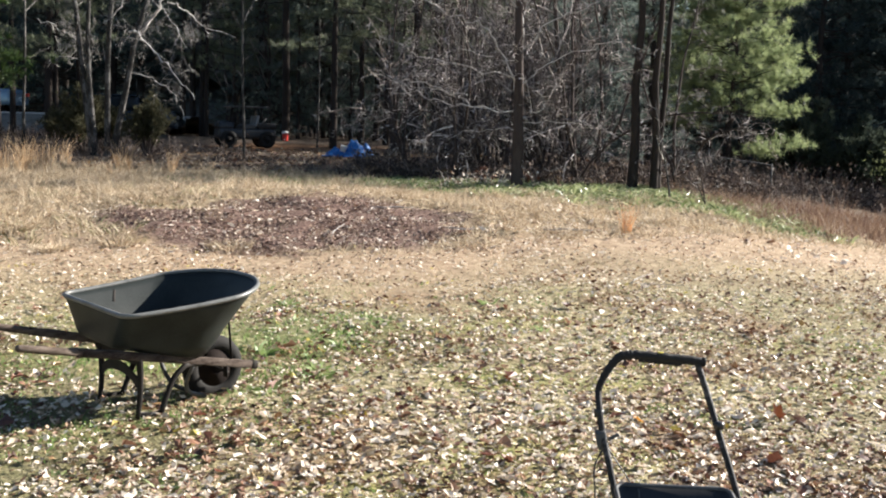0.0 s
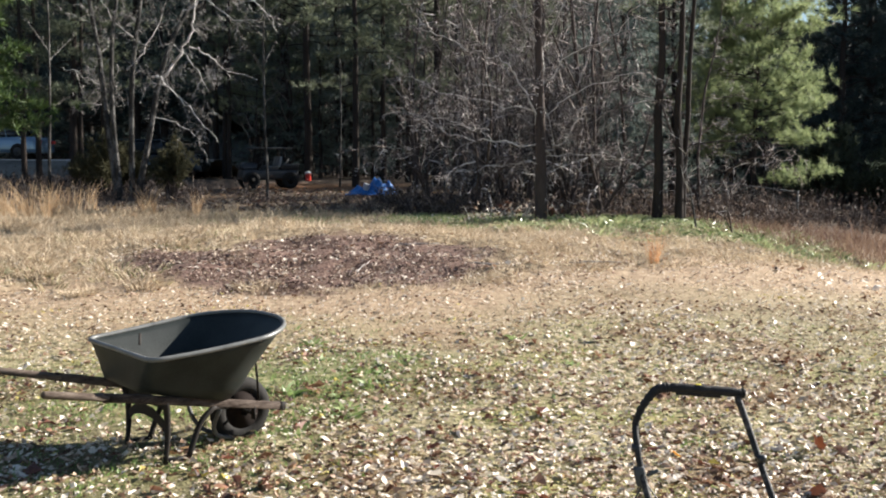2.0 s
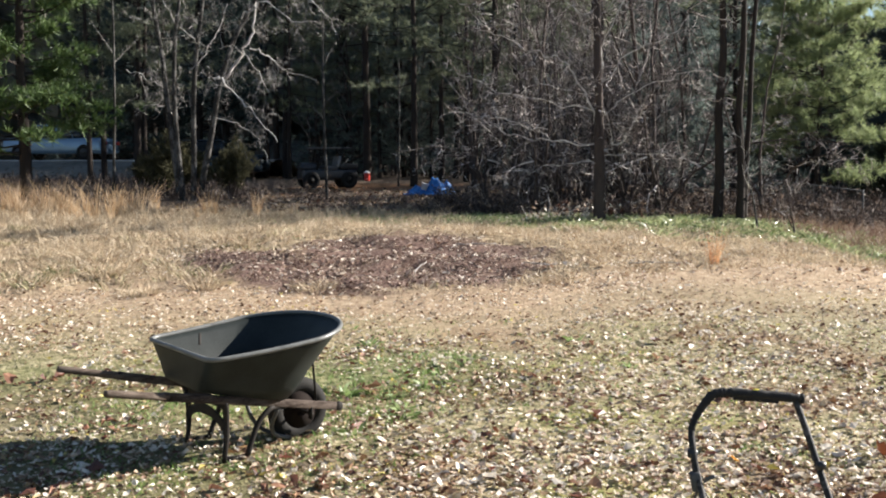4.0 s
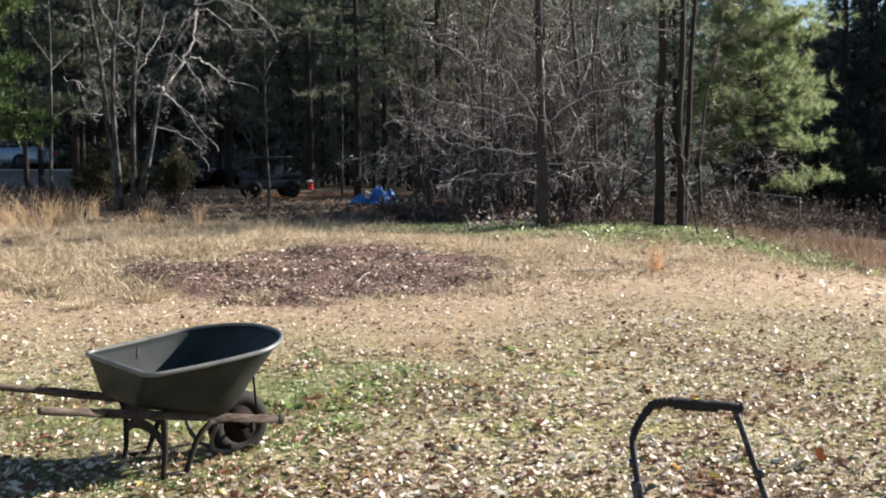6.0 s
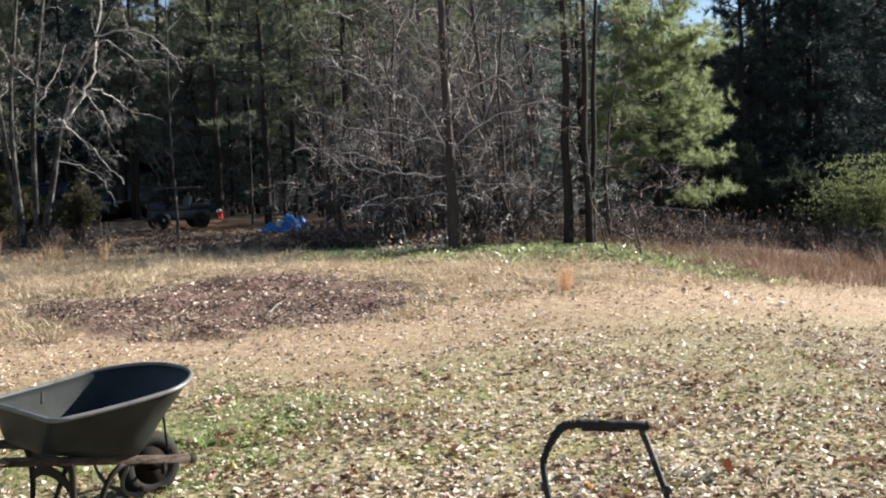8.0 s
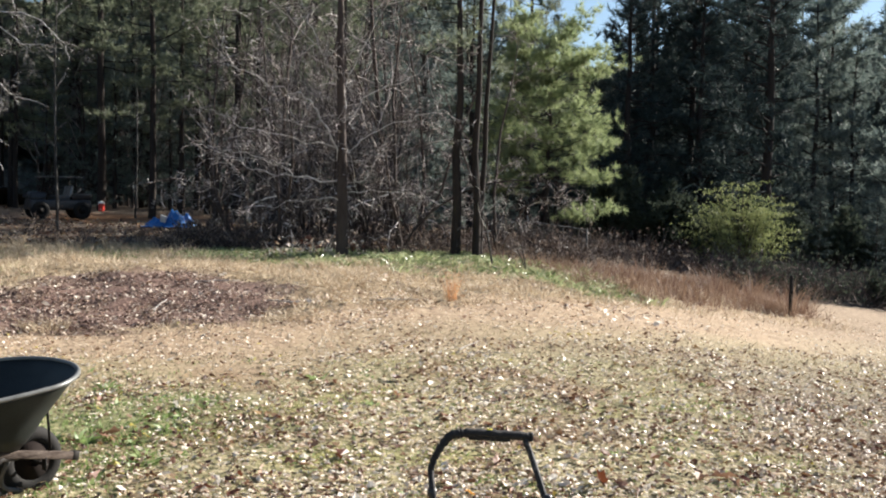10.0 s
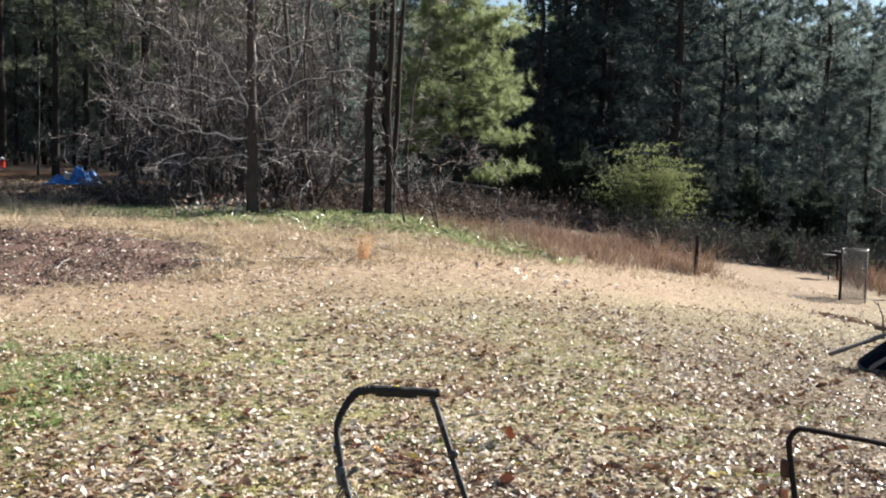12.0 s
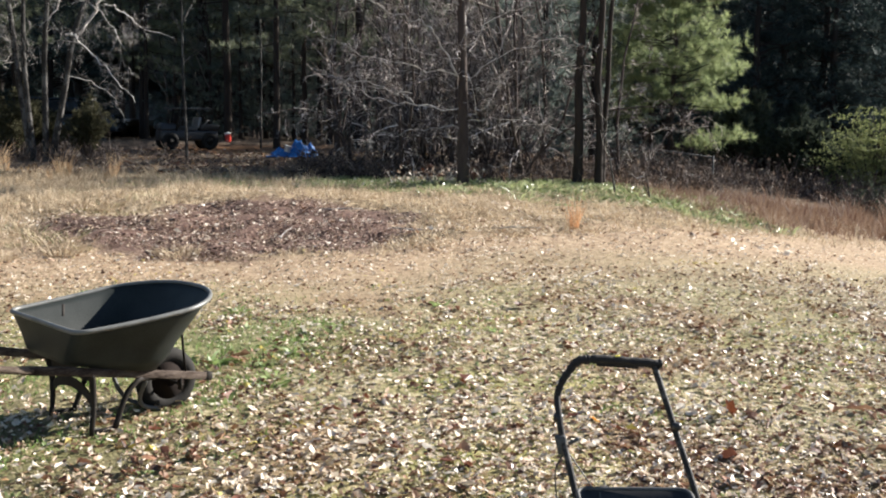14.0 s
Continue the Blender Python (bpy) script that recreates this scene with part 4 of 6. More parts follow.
for x, y, s in ((11.4, 20.4, 0.5), (13.1, 26.0, 1.3), (18.5, 24.0, 0.9), (11.0, 25.5, 1.5), (9.0, 26.5, 1.4), (7.6, 27.0, 1.5), (15.4, 25.6, 1.3), (17.2, 25.8, 1.3), (19.2, 26.0, 1.3), (14.4, 25.8, 1.2)):
    plant_copy(cedar, x, y, x, s)
plant_copy(pine_a, 6.05, 31.0, 0.7, 0.8)
for x, y, s in ((4.9, 37.0, 0.82), (6.7, 39.0, 0.85), (7.9, 38.0, 0.8), (5.9, 43.0, 0.9)):
    plant_copy(pine_b, x, y, x * 2, s)


def brush(name, seed, region, n, height, label, stem=None, leaf=None):
    """A tangle of dead stems with scraps of leaf."""
    rng = np.random.default_rng(seed)
    wood = ([], [])
    C = []
    for i in range(n):
        x, y = rng.uniform(region[0], region[1]), rng.uniform(region[2], region[3])
        p = Vector((x, y, gz(x, y) - 0.02))
        d = Vector((rng.normal() * 0.5, rng.normal() * 0.4, rng.uniform(0.3, 1))).normalized()
        L = height * rng.uniform(0.4, 1.2)
        q = p + d * L * 0.5
        r = q + (d + Vector(rng.normal(size=3)) * 0.4).normalized() * L * 0.5
        tube([p, q, r], [0.009, 0.006, 0.003], 3, wood, cap=False)
        for e in range(3):
            s = q + Vector(rng.normal(size=3)) * L * 0.25
            tube([p.lerp(q, rng.uniform(0.3, 1)), s], [0.005, 0.002], 3, wood, cap=False)
            C.append(tuple(s))
    mass = thing(name, Matrix.Identity(4), label, "undergrowth", kind="stuff")
    part("stems", wood, stem or M_BRUSH, mass, smooth=False)
    V, F = blades(C, np.tile((0, 0, 0.2), (len(C), 1)), 2, 0.07, 0.05, seed + 1, 1.0)
    part("dead_leaves", (V, F), leaf or M_BRUSHLEAF, mass, smooth=False)
    return mass


brush("undergrowth", 81, (-3.2, 5.5, 19.9, 24.0), 1300, 0.55, "tangled dead brush under the bare trees")
brush("undergrowth", 86, (-0.9, 0.7, 18.6, 19.6), 55, 0.38, "pale dead sticks and vines at the foot of the bare trees", M_PALETWIG, M_LEAF)
brush("undergrowth", 84, (-21, -11.5, 28.5, 33), 500, 0.55, "dark brush before the parked car")
# these two dark bands cover sunlit floor in place of missing tree shade
brush("undergrowth", 83, (8.6, 16.0, 19.9, 23.2), 1500, 0.85, "dark tangled brush along the eastern woods, standing in for shade", None, M_CEDAR)
brush("undergrowth", 88, (4.2, 9.6, 22.0, 26.5), 600, 0.8, "dark brush and weeds added behind the wire fence for shade")
brush("undergrowth", 82, (-12.5, -7.6, 22.8, 26.0), 220, 0.6, "sparse dead stems at the edge of the woods")

brush("undergrowth", 87, (-6.5, -2.8, 22.0, 24.8), 90, 0.2, "low dead stems on the woodland floor")
brush("undergrowth", 85, (-9.5, -6.2, 25.4, 26.8), 50, 0.5, "thin dark brush before the parked buggy")

for x, y, w, h, leaf, label in ((-0.25, 19.15, 0.5, 0.42, M_LEAF_RED, "oak seedling holding its rust-red dead leaves"), (1.15, 19.5, 0.6, 0.4, M_LEAF_BROWN, "beech seedling holding its pale brown dead leaves"), (0.6, 19.7, 0.5, 0.35, M_LEAF_RED, "oak seedling holding its rust-red dead leaves")):
    plant(leafy_bush("seedling", 75, w, h, label, leaf, 26, 0.055, 6), x, y)

# sapling and little stems before the fence
plant(bare_tree("sapling", 91, [((0, 0, -0.05), (-0.12, 0, 1), 1.9, 0.022), ((0, 0, 0.5), (0.35, 0, 0.8), 0.9, 0.012)], "pale bent leafless sapling on the bank", M_GREYBARK, M_PALETWIG, 2, (4, 6), 0.35), 3.0, 17.9)
plant(bare_tree("sapling", 92, [((0, 0, -0.05), (0.1, 0, 1), 1.1, 0.018), ((0, 0, 0.1), (-0.4, 0, 0.8), 0.9, 0.012)], "small dark leafless stem on the bank", M_BARK, M_TWIG, 2, (4, 6), 0.4), 3.5, 17.4)


plant(limbed_tree("dead_tree", 93, [([(0, -0.05), (0.02, 1.0), (-0.05, 2.2), (0.05, 3.2)], 0.04, 0.015)], [
    ([(0, 1.36), (-0.5, 1.6), (-1.09, 1.84), (-1.78, 2.19)], 0.022, 0.008), ([(0, 2.11), (-0.55, 2.32), (-1.05, 2.46)], 0.02, 0.007), ([(-0.35, 1.54), (-0.65, 1.91), (-0.95, 2.26)], 0.012, 0.005)],
    "pale dead tree with bare outstretched branches", M_PALELIMB, M_PALELIMB, M_PALETWIG, 3.0, 0.45, depth=2), 13.2, 17.0)

# ---- grasses ----
blade_field("lawn_grass", 120000, (-5.5, 8.5, 3.0, 11.5), 0.045, 0.007, M_GRASS, 101, "short dormant lawn grass", "grass", lambda x, y: (1 - 0.6 * np.clip((x - 2.0) / 0.8, 0, 1) * np.clip((5.5 - y) / 1.0, 0, 1)) * np.clip(1.15 - (y - 3) / 11, 0.2, 1) * np.where(y > lawn_line(x) + 1, 0.5, 1), 0.7)
blade_field("green_weeds", 60000, (-3.0, 3.2, 3.2, 8.9), 0.05, 0.016, M_GREENGRASS, 103, "patches of green winter weeds in the lawn", "weeds", lambda x, y: np.clip(0.7 - (((x + 1.25) / 1.1) ** 2 + ((y - 6.4) / 1.4) ** 2) * 0.8 + 0.75 * wobble(x * 4.3, y * 4.3), 0.02, 1) + 0.25 * np.clip(wobble(x * 7.3, y * 7.9 + 1) - 0.3, 0, 1), 0.9)
blade_field("weeds_by_barrow", 16000, (-3.4, -0.6, 3.8, 7.4), 0.055, 0.016, M_GREENGRASS, 127, "green winter weeds round the wheelbarrow", "weeds", lambda x, y: np.clip(0.75 - ((x + 1.8) / 1.2) ** 2 * 0.6 - ((y - 5.4) / 1.6) ** 2 * 0.6 + 0.8 * wobble(x * 5.3, y * 4.7), 0, 1), 0.9)
blade_field("lawn_weed_patches", 26000, (0.2, 4.6, 3.2, 7.2), 0.045, 0.014, M_GREENGRASS, 128, "small green weed patches between the fallen leaves", "weeds", lambda x, y: np.clip(1.5 * (wobble(x * 4.7 + 3, y * 4.1 + 1) + 0.5 * wobble(x * 9.3, y * 8.1)) - 0.55, 0, 1), 0.9)
tuft_field("green_rosettes", 95, (-2.0, 0.6, 5.0, 8.0), 0.075, 0.03, 11, M_ROSETTE, 124, "bright green leafy weed rosettes in the lawn", lambda x, y: np.clip(1.1 - ((x + 1.25) / 0.9) ** 2 - ((y - 6.5) / 1.3) ** 2, 0.12, 1), 0.9, 0.05)
tuft_field("small_lawn_weeds", 260, (-3.0, 5.0, 3.4, 8.5), 0.05, 0.022, 10, M_ROSETTE, 125, "small green weeds scattered in the lawn", lambda x, y: np.clip(0.4 + 0.7 * wobble(x * 3.9, y * 4.3), 0, 1), 0.9, 0.05)
blade_field("dry_bank_grass", 66000, (-13, 7.5, 9.0, 20.4), 0.17, 0.012, M_STRAW, 105, "matted straw-coloured grass on the bank", "grass",
            lambda x, y: np.clip((y - bank_line(x)) / 0.5, 0, 1) * (mulch_mask(x, y) < 0.2) * np.where((x > -2) & (y > 18.6), 0, 1), 0.6)
blade_field("tall_straw_tufts", 7000, (-13, 0, 11.5, 18), 0.34, 0.012, M_STRAW, 107, "taller straw-coloured tufts on the bank", "grass",
            lambda x, y: np.clip(wobble(x * 2.0, y * 2.4) - 0.1 + (-x - 4) * 0.06, 0, 1) * (1 - mulch_mask(x, y)), 0.4, 2)
tuft_field("golden_broomsedge", 330, (-14.5, -5.4, 18.4, 21.4), 0.72, 0.011, 24, M_SEDGE, 109, "golden broomsedge standing in loose tufts before the woods", lambda x, y: np.where(x < -8.7, np.clip(0.6 + 0.6 * wobble(x * 2.3, y * 3.5), 0.1, 1), 0.05), 0.18, 0.08)
tuft_field("straw_tussocks", 3400, (-13, 1.5, 9.6, 17.6), 0.19, 0.009, 28, M_STRAW, 110, "matted straw-coloured tussocks on the bank", lambda x, y: np.clip((y - bank_line(x)) / 0.3, 0, 1) * np.clip(0.3 + 0.7 * wobble(x * 3.1, y * 2.7) + (-x - 3) * 0.05, 0, 0.9) * (mulch_mask(x, y) < 0.12), 0.9, 0.14)


tuft_field("brown_weed_stems", 420, (-12, -2.5, 17.6, 21.2), 0.34, 0.010, 14, M_STRAW, 120, "brown weed stems along the top of the bank", lambda x, y: np.clip(0.45 + 0.5 * wobble(x * 2.7 + 2, y * 3.3), 0, 1), 0.35, 0.1)
tuft_field("olive_tussocks", 1500, (-12, -1.5, 9.0, 16.0), 0.15, 0.013, 26, M_GRASS, 121, "olive and brown tussocks at the foot of the bank", lambda x, y: np.clip((y - bank_line(x)) / 0.3, 0, 1) * np.clip((bank_line(x) + 1.5 - y) / 0.6, 0.25, 1) * np.clip(0.5 + 0.6 * wobble(x * 3.1, y * 3.6), 0, 1) * (mulch_mask(x, y) < 0.15), 0.8, 0.14)
blade_field("green_bank_grass", 9000, (-7, 1.0, 15.8, 19.8), 0.13, 0.012, M_GREENGRASS, 122, "short green grass along the top of the bank", "grass", lambda x, y: np.clip((y - 16.3 + 0.6 * wobble(x * 2, y * 2)) / 0.8, 0, 1) * np.clip(0.5 + 0.6 * wobble(x * 3.3, y * 2.9), 0, 1) * np.clip((x + 6) / 2, 0, 1), 0.6)


for q, (x, y, h) in enumerate(((-3.75, 10.1, 0.2), (-4.35, 9.75, 0.14), (-2.7, 10.15, 0.12), (-5.1, 10.6, 0.2), (-6.0, 11.6, 0.22))):
    tuft_field("dark_tussock", 3, (x - 0.1, x + 0.1, y - 0.08, y + 0.08), h, 0.008, 90, M_STRAW, 130 + q, "rounded straw-brown tussock at the foot of the bank", lambda x, y: np.ones(len(x)), 0.8, 0.16)


def russet_zone(x, y):
    w = wobble(x * 1.9, y * 1.9)
    return np.clip((y - 14.2 - 0.25 * (x - 4) + 0.5 * w) / 1.2, 0, 1) * np.clip((x - 3.6 + (y - 15) * 0.3 + 0.7 * w) / 2.2, 0, 1) * np.clip((7.7 + (y - 15) * 0.45 - x + 0.4 * w) / 0.8, 0, 1) * (0.45 + 0.55 * np.clip(wobble(x * 5, y * 4) + 0.4, 0, 1))


blade_field("russet_broomsedge", 9000, (3.2, 10.6, 13.8, 21.0), 0.34, 0.014, M_REDSEDGE, 111, "russet broomsedge on the bank by the fence", "grass", russet_zone, 0.4, 2)
tuft_field("tall_russet_stems", 560, (3.6, 10.6, 14.6, 21.0), 0.58, 0.009, 22, M_REDSEDGE, 112, "tall russet stems in loose tufts by the fence", lambda x, y: russet_zone(x, y) * np.clip((x - 4.6) / 2.5, 0.06, 1) * np.clip(0.5 + 0.7 * wobble(x * 4.1, y * 3.7), 0.15, 1), 0.34, 0.12)
tuft_field("slope_tufts", 1100, (-0.8, 5.0, 10.6, 17.4), 0.15, 0.010, 16, M_STRAW, 126, "thin dry tufts on the slope below the trees", lambda x, y: np.clip((y - bank_line(x) + 0.6) / 0.6, 0, 1) * np.clip(0.35 + 0.7 * wobble(x * 2.9 + 1, y * 3.3), 0, 1) * (mulch_mask(x, y) < 0.3), 0.9, 0.1)
blade_field("pale_edge_grass", 5500, (2.6, 8.4, 12.6, 17.5), 0.16, 0.012, M_STRAW, 118, "pale grass at the foot of the russet sedge", "grass", lambda x, y: np.clip((y - 13.2 - 0.27 * (x - 4) + 0.3 * wobble(x * 3, y * 3)) / 0.5, 0, 1) * np.clip((15.2 + 0.27 * (x - 4) - y) / 0.5, 0, 1), 0.6)
blade_field("ground_cover", 48000, (-2.5, 6.0, 14.5, 20.5), 0.09, 0.05, M_IVY, 113, "bright green ground cover under the bare trees", "ground cover",
            lambda x, y: np.clip((y - 17.6 + 0.75 * np.maximum(0, x) + wobble(x * 2, y * 2)) / 1.2, 0, 0.85) * np.clip((5.2 - x) / 1.0, 0, 1), 1.0, 2)
tuft_field("ground_cover_clumps", 1300, (-1.0, 5.0, 13.8, 19.2), 0.17, 0.045, 14, M_IVY, 129, "leafy green clumps of ground cover on the bank", lambda x, y: np.clip((y - 16.8 + 0.7 * np.maximum(0, x) + wobble(x * 2, y * 2)) / 1.0, 0, 1) * np.clip((5.0 - x) / 1.0, 0, 1) * np.clip(0.4 + 0.9 * wobble(x * 4.1 + 2, y * 4.7), 0, 1), 0.8, 0.16)
blade_field("orange_tuft", 60, (1.6, 1.72, 12.5, 12.62), 0.62, 0.008, M_ORANGE_SEDGE, 115, "small orange tuft of broomsedge", "grass", None, 0.17)
blade_field("wet_edge_sedge", 5000, (9.8, 15, 12.5, 19.5), 0.6, 0.018, M_REDSEDGE, 117, "russet sedge along the east edge", "grass", lambda x, y: np.clip((x - 10.3 - (y - 13) * 0.25) / 0.8, 0, 1), 0.3, 2)


# ---- fallen leaves, chips and sticks ----
def leaf_shapes(n, seed, place, smin=0.022, smax=0.062):
    """Many small folded leaves: (verts, faces)."""
    rng = np.random.default_rng(seed)
    xy = place(rng, n)
    n = len(xy)
    base = np.array([(-0.5, 0, 0), (-0.12, 0.3, 0.1), (0.28, 0.24, 0.1), (0.5, 0, 0.04), (0.28, -0.24, 0.1), (-0.12, -0.3, 0.1), (0.05, 0, -0.02)])
    fac = np.array([(0, 6, 1), (1, 6, 2), (2, 6, 3), (3, 6, 4), (4, 6, 5), (5, 6, 0)])
    s = smin + (smax - smin) * rng.uniform(0, 1, n) ** 1.6 * rng.choice([0.8, 1.0, 1.0, 1.5], n)
    yaw = rng.uniform(0, 2 * np.pi, n)
    tx, ty = rng.normal(0, 0.22, n), rng.normal(0, 0.22, n)
    P = np.repeat(base[None], n, 0)
    P[:, :, 1] *= rng.uniform(0.45, 1.05, (n, 1))
    P[:, :, 2] *= rng.uniform(-1.2, 2.2, (n, 1))
    P = P + rng.normal(0, 0.09, P.shape) * np.array((1, 1, 1.3))
    P = P * s[:, None, None]
    x, y, z = P[..., 0], P[..., 1], P[..., 2]
    z = z + x * np.sin(tx)[:, None] + y * np.sin(ty)[:, None]
    c, sn = np.cos(yaw)[:, None], np.sin(yaw)[:, None]
    X, Y = x * c - y * sn + xy[:, :1], x * sn + y * c + xy[:, 1:]
    Z = z + (ground_z(xy[:, 0], xy[:, 1]) + 0.008 + 0.16 * s)[:, None]
    V = np.stack([X, Y, Z], 2).reshape(-1, 3)
    F = (fac[None] + 7 * np.arange(n)[:, None, None]).reshape(-1, 3)
    return V, F


def lawn_places(rng, n):
    y = 3.4 + 9.5 * rng.uniform(0, 1, n) ** 1.5
    x = rng.uniform(-0.62, 0.78, n) * (y + 1.5)
    d = 0.5 + 0.3 * wobble(x * 2.3, y * 2.3) - 0.26 * np.clip((x - 2.0) / 3.0, 0, 1) - 0.12 * np.clip((-x) / 2, 0, 1) - 0.26 * np.clip((-0.9 - x) / 0.7, 0, 1) * np.clip((7.2 - y) / 1.0, 0, 1)
    d = d - 0.2 * np.clip((x - 1.9) / 0.8, 0, 1) * np.clip((6.0 - y) / 1.5, 0, 1)
    d = np.where(y > lawn_line(x), d * 0.3, d)
    ok = rng.uniform(0, 1, n) < d
    return np.stack([x, y], 1)[ok]


V, F = leaf_shapes(125000, 201, lawn_places, 0.014, 0.052)
tagged(new("fallen_leaves", mesh_from("fallen_leaves", V, F, M_LEAF)), "pale and brown dead leaves scattered over the lawn", "leaves", kind="stuff")


def brown_places(rng, n):
    y = 3.4 + 8.0 * rng.uniform(0, 1, n) ** 1.5
    x = rng.uniform(-0.62, 0.85, n) * (y + 1.5)
    d = 0.22 + 0.3 * wobble(x * 3.3 + 4, y * 2.6) + 0.25 * wobble(x * 8.1, y * 6.7) + 0.4 * np.clip((x - 0.6) / 2.5, 0, 1)
    return np.stack([x, y], 1)[rng.uniform(0, 1, n) < np.where(y > lawn_line(x), d * 0.22, d)]


V, F = leaf_shapes(56000, 202, brown_places, 0.018, 0.055)
tagged(new("brown_leaves", mesh_from("brown_leaves", V, F, M_LEAF_BROWN)), "brown curled leaves in drifts over the lawn", "leaves", kind="stuff")


def red_places(rng, n):
    y = 3.3 + 4.5 * rng.uniform(0, 1, n) ** 1.4
    x = rng.uniform(-0.5, 0.85, n) * (y + 1.5)
    d = np.clip(1.8 * (wobble(x * 5.7 + 2, y * 4.9) + 0.6 * wobble(x * 11, y * 9)) - 0.9 + 0.35 * np.clip((x - 1.2) / 1.5, 0, 1), 0.01, 1)
    return np.stack([x, y], 1)[rng.uniform(0, 1, n) < d]


V, F = leaf_shapes(5200, 208, red_places, 0.035, 0.095)
tagged(new("red_brown_leaves", mesh_from("red_brown_leaves", V, F, M_LEAF_RUSSET)), "curled red-brown oak leaves in small drifts", "leaves", kind="stuff")


def heap_places(rng, n):
    return np.stack([8.1 + rng.normal(0, 0.24, n), 12.3 + rng.normal(0, 0.2, n)], 1)


V, F = leaf_shapes(420, 209, heap_places, 0.03, 0.08)
tagged(new("leaf_heap", mesh_from("leaf_heap", V, F, M_LEAF_BROWN)), "small drift of brown leaves near the cart", "leaves", kind="stuff")


def yellow_places(rng, n):
    y = 3.4 + 7.0 * rng.uniform(0, 1, n) ** 1.3
    x = rng.uniform(-0.5, 0.8, n) * (y + 1.5)
    return np.stack([x, y], 1)[rng.uniform(0, 1, n) < np.clip(1.6 * (wobble(x * 3.7 + 5, y * 3.3 + 1) + 0.4 * wobble(x * 9, y * 8)) - 0.75, 0.01, 1)]


V, F = leaf_shapes(7000, 207, yellow_places, 0.015, 0.05)
tagged(new("yellow_leaves", mesh_from("yellow_leaves", V, F, M_LEAF_YELLOW)), "yellowed leaves in small drifts over the lawn", "leaves", kind="stuff")


def bank_places(rng, n):
    x, y = rng.uniform(-3.0, 4.5, n), rng.uniform(10.4, 20.0, n)
    d = np.clip(0.25 + 0.5 * wobble(x * 2.4, y * 2.1), 0, 1) * (0.35 + 0.65 * np.clip((y - 16.5) / 2.5, 0, 1) + 0.5 * np.clip(1 - (abs(x - 0.6) / 1.6) ** 2 - ((y - 12.5) / 2) ** 2, 0, 1))
    return np.stack([x, y], 1)[rng.uniform(0, 1, n) < d]


V, F = leaf_shapes(24000, 204, bank_places, 0.02, 0.08)
tagged(new("bank_leaves", mesh_from("bank_leaves", V, F, M_LEAF)), "pale and brown leaves caught in the bank grass", "leaves", kind="stuff")


def path_places(rng, n):
    x, y = rng.uniform(-6, 10, n), rng.uniform(7.5, 17.0, n)
    ok = (y > lawn_line(x) - 0.5) & (y < bank_line(x) + 2.2) & (rng.uniform(0, 1, n) < (0.5 + 0.5 * wobble(x * 3.7, y * 4.1)) * np.where(x > 1.2, 0.4, 1.0))
    return np.stack([x, y], 1)[ok]


V, F = leaf_shapes(40000, 206, path_places, 0.014, 0.05)
tagged(new("path_leaves", mesh_from("path_leaves", V, F, M_LEAF)), "small crumbled leaves on the tan path", "leaves", kind="stuff")
blade_field("path_thatch", 60000, (-6, 10, 7.8, 16.5), 0.06, 0.010, M_STRAW, 123, "flattened dry thatch on the tan path", "grass", lambda x, y: np.where((y > lawn_line(x) - 0.3) & (y < bank_line(x) + 1.5), np.clip(0.35 + 0.6 * wobble(x * 3.1, y * 3.9), 0, 1), 0), 1.6)


def woods_places(rng, n):
    x, y = rng.uniform(-9, 5, n), rng.uniform(20.6, 29, n)
    return np.stack([x, y], 1)[rng.uniform(0, 1, n) < np.clip((y - 19.0) / 2, 0, 1)]


V, F = leaf_shapes(6000, 205, woods_places, 0.04, 0.11)
tagged(new("woodland_leaves", mesh_from("woodland_leaves", V, F, M_LEAF_BROWN)), "brown leaves on the woodland floor", "leaves", kind="stuff")


def chip_places(rng, n):
    x, y = rng.uniform(-5.4, 1.6, n), rng.uniform(9.6, 14.6, n)
    ok = rng.uniform(0, 1, n) < mulch_mask(x, y) * 0.9 + 0.03
    return np.stack([x, y], 1)[ok]


V, F = leaf_shapes(46000, 203, chip_places, 0.012, 0.044)
tagged(new("wood_chips", mesh_from("wood_chips", V, F, M_CHIP)), "dark brown wood chips and leaves heaped in a low mound", "mulch", kind="stuff")


def stick(x, y, length, turn, label, r=0.008, z=0.02, tilt=0.0, mat_=None):
    rng = np.random.default_rng(int(x * 100 + y * 10) % 1000)
    t = thing("stick", Matrix.Translation((x, y, gz(x, y) + z)) @ Matrix.Rotation(turn, 4, "Z"), label, "stick")
    pts = [(length * (i / 5 - 0.5), rng.normal() * length * 0.02, tilt * i / 5 + abs(rng.normal()) * 0.006) for i in range(6)]
    part("stem", tube(pts, [r, r, r * 0.9, r * 0.8, r * 0.6, r * 0.4], 5), M_PALETWIG if mat_ is None else mat_, t)
    return t


stick(-1.7, 11.2, 0.75, 1.5, "pale bare stick on the mulch mound", 0.007, 0.03, 0.06)
stick(1.45, 9.25, 0.55, 1.05, "pale forked twig on the mown lawn", 0.006, 0.02, 0.03)
stick(1.62, 9.0, 0.4, 0.1, "short pale twig on the mown lawn", 0.005, 0.02, 0.0)
stick(-1.2, 12.6, 0.5, 0.3, "pale bare stick on the mulch mound", 0.01, 0.03)
stick(-0.4, 11.6, 0.45, 2.6, "pale bare stick on the mulch mound", 0.01, 0.03)
stick(0.9, 11.9, 0.6, 0.1, "pale stem lying in dry grass", 0.01, 0.05)


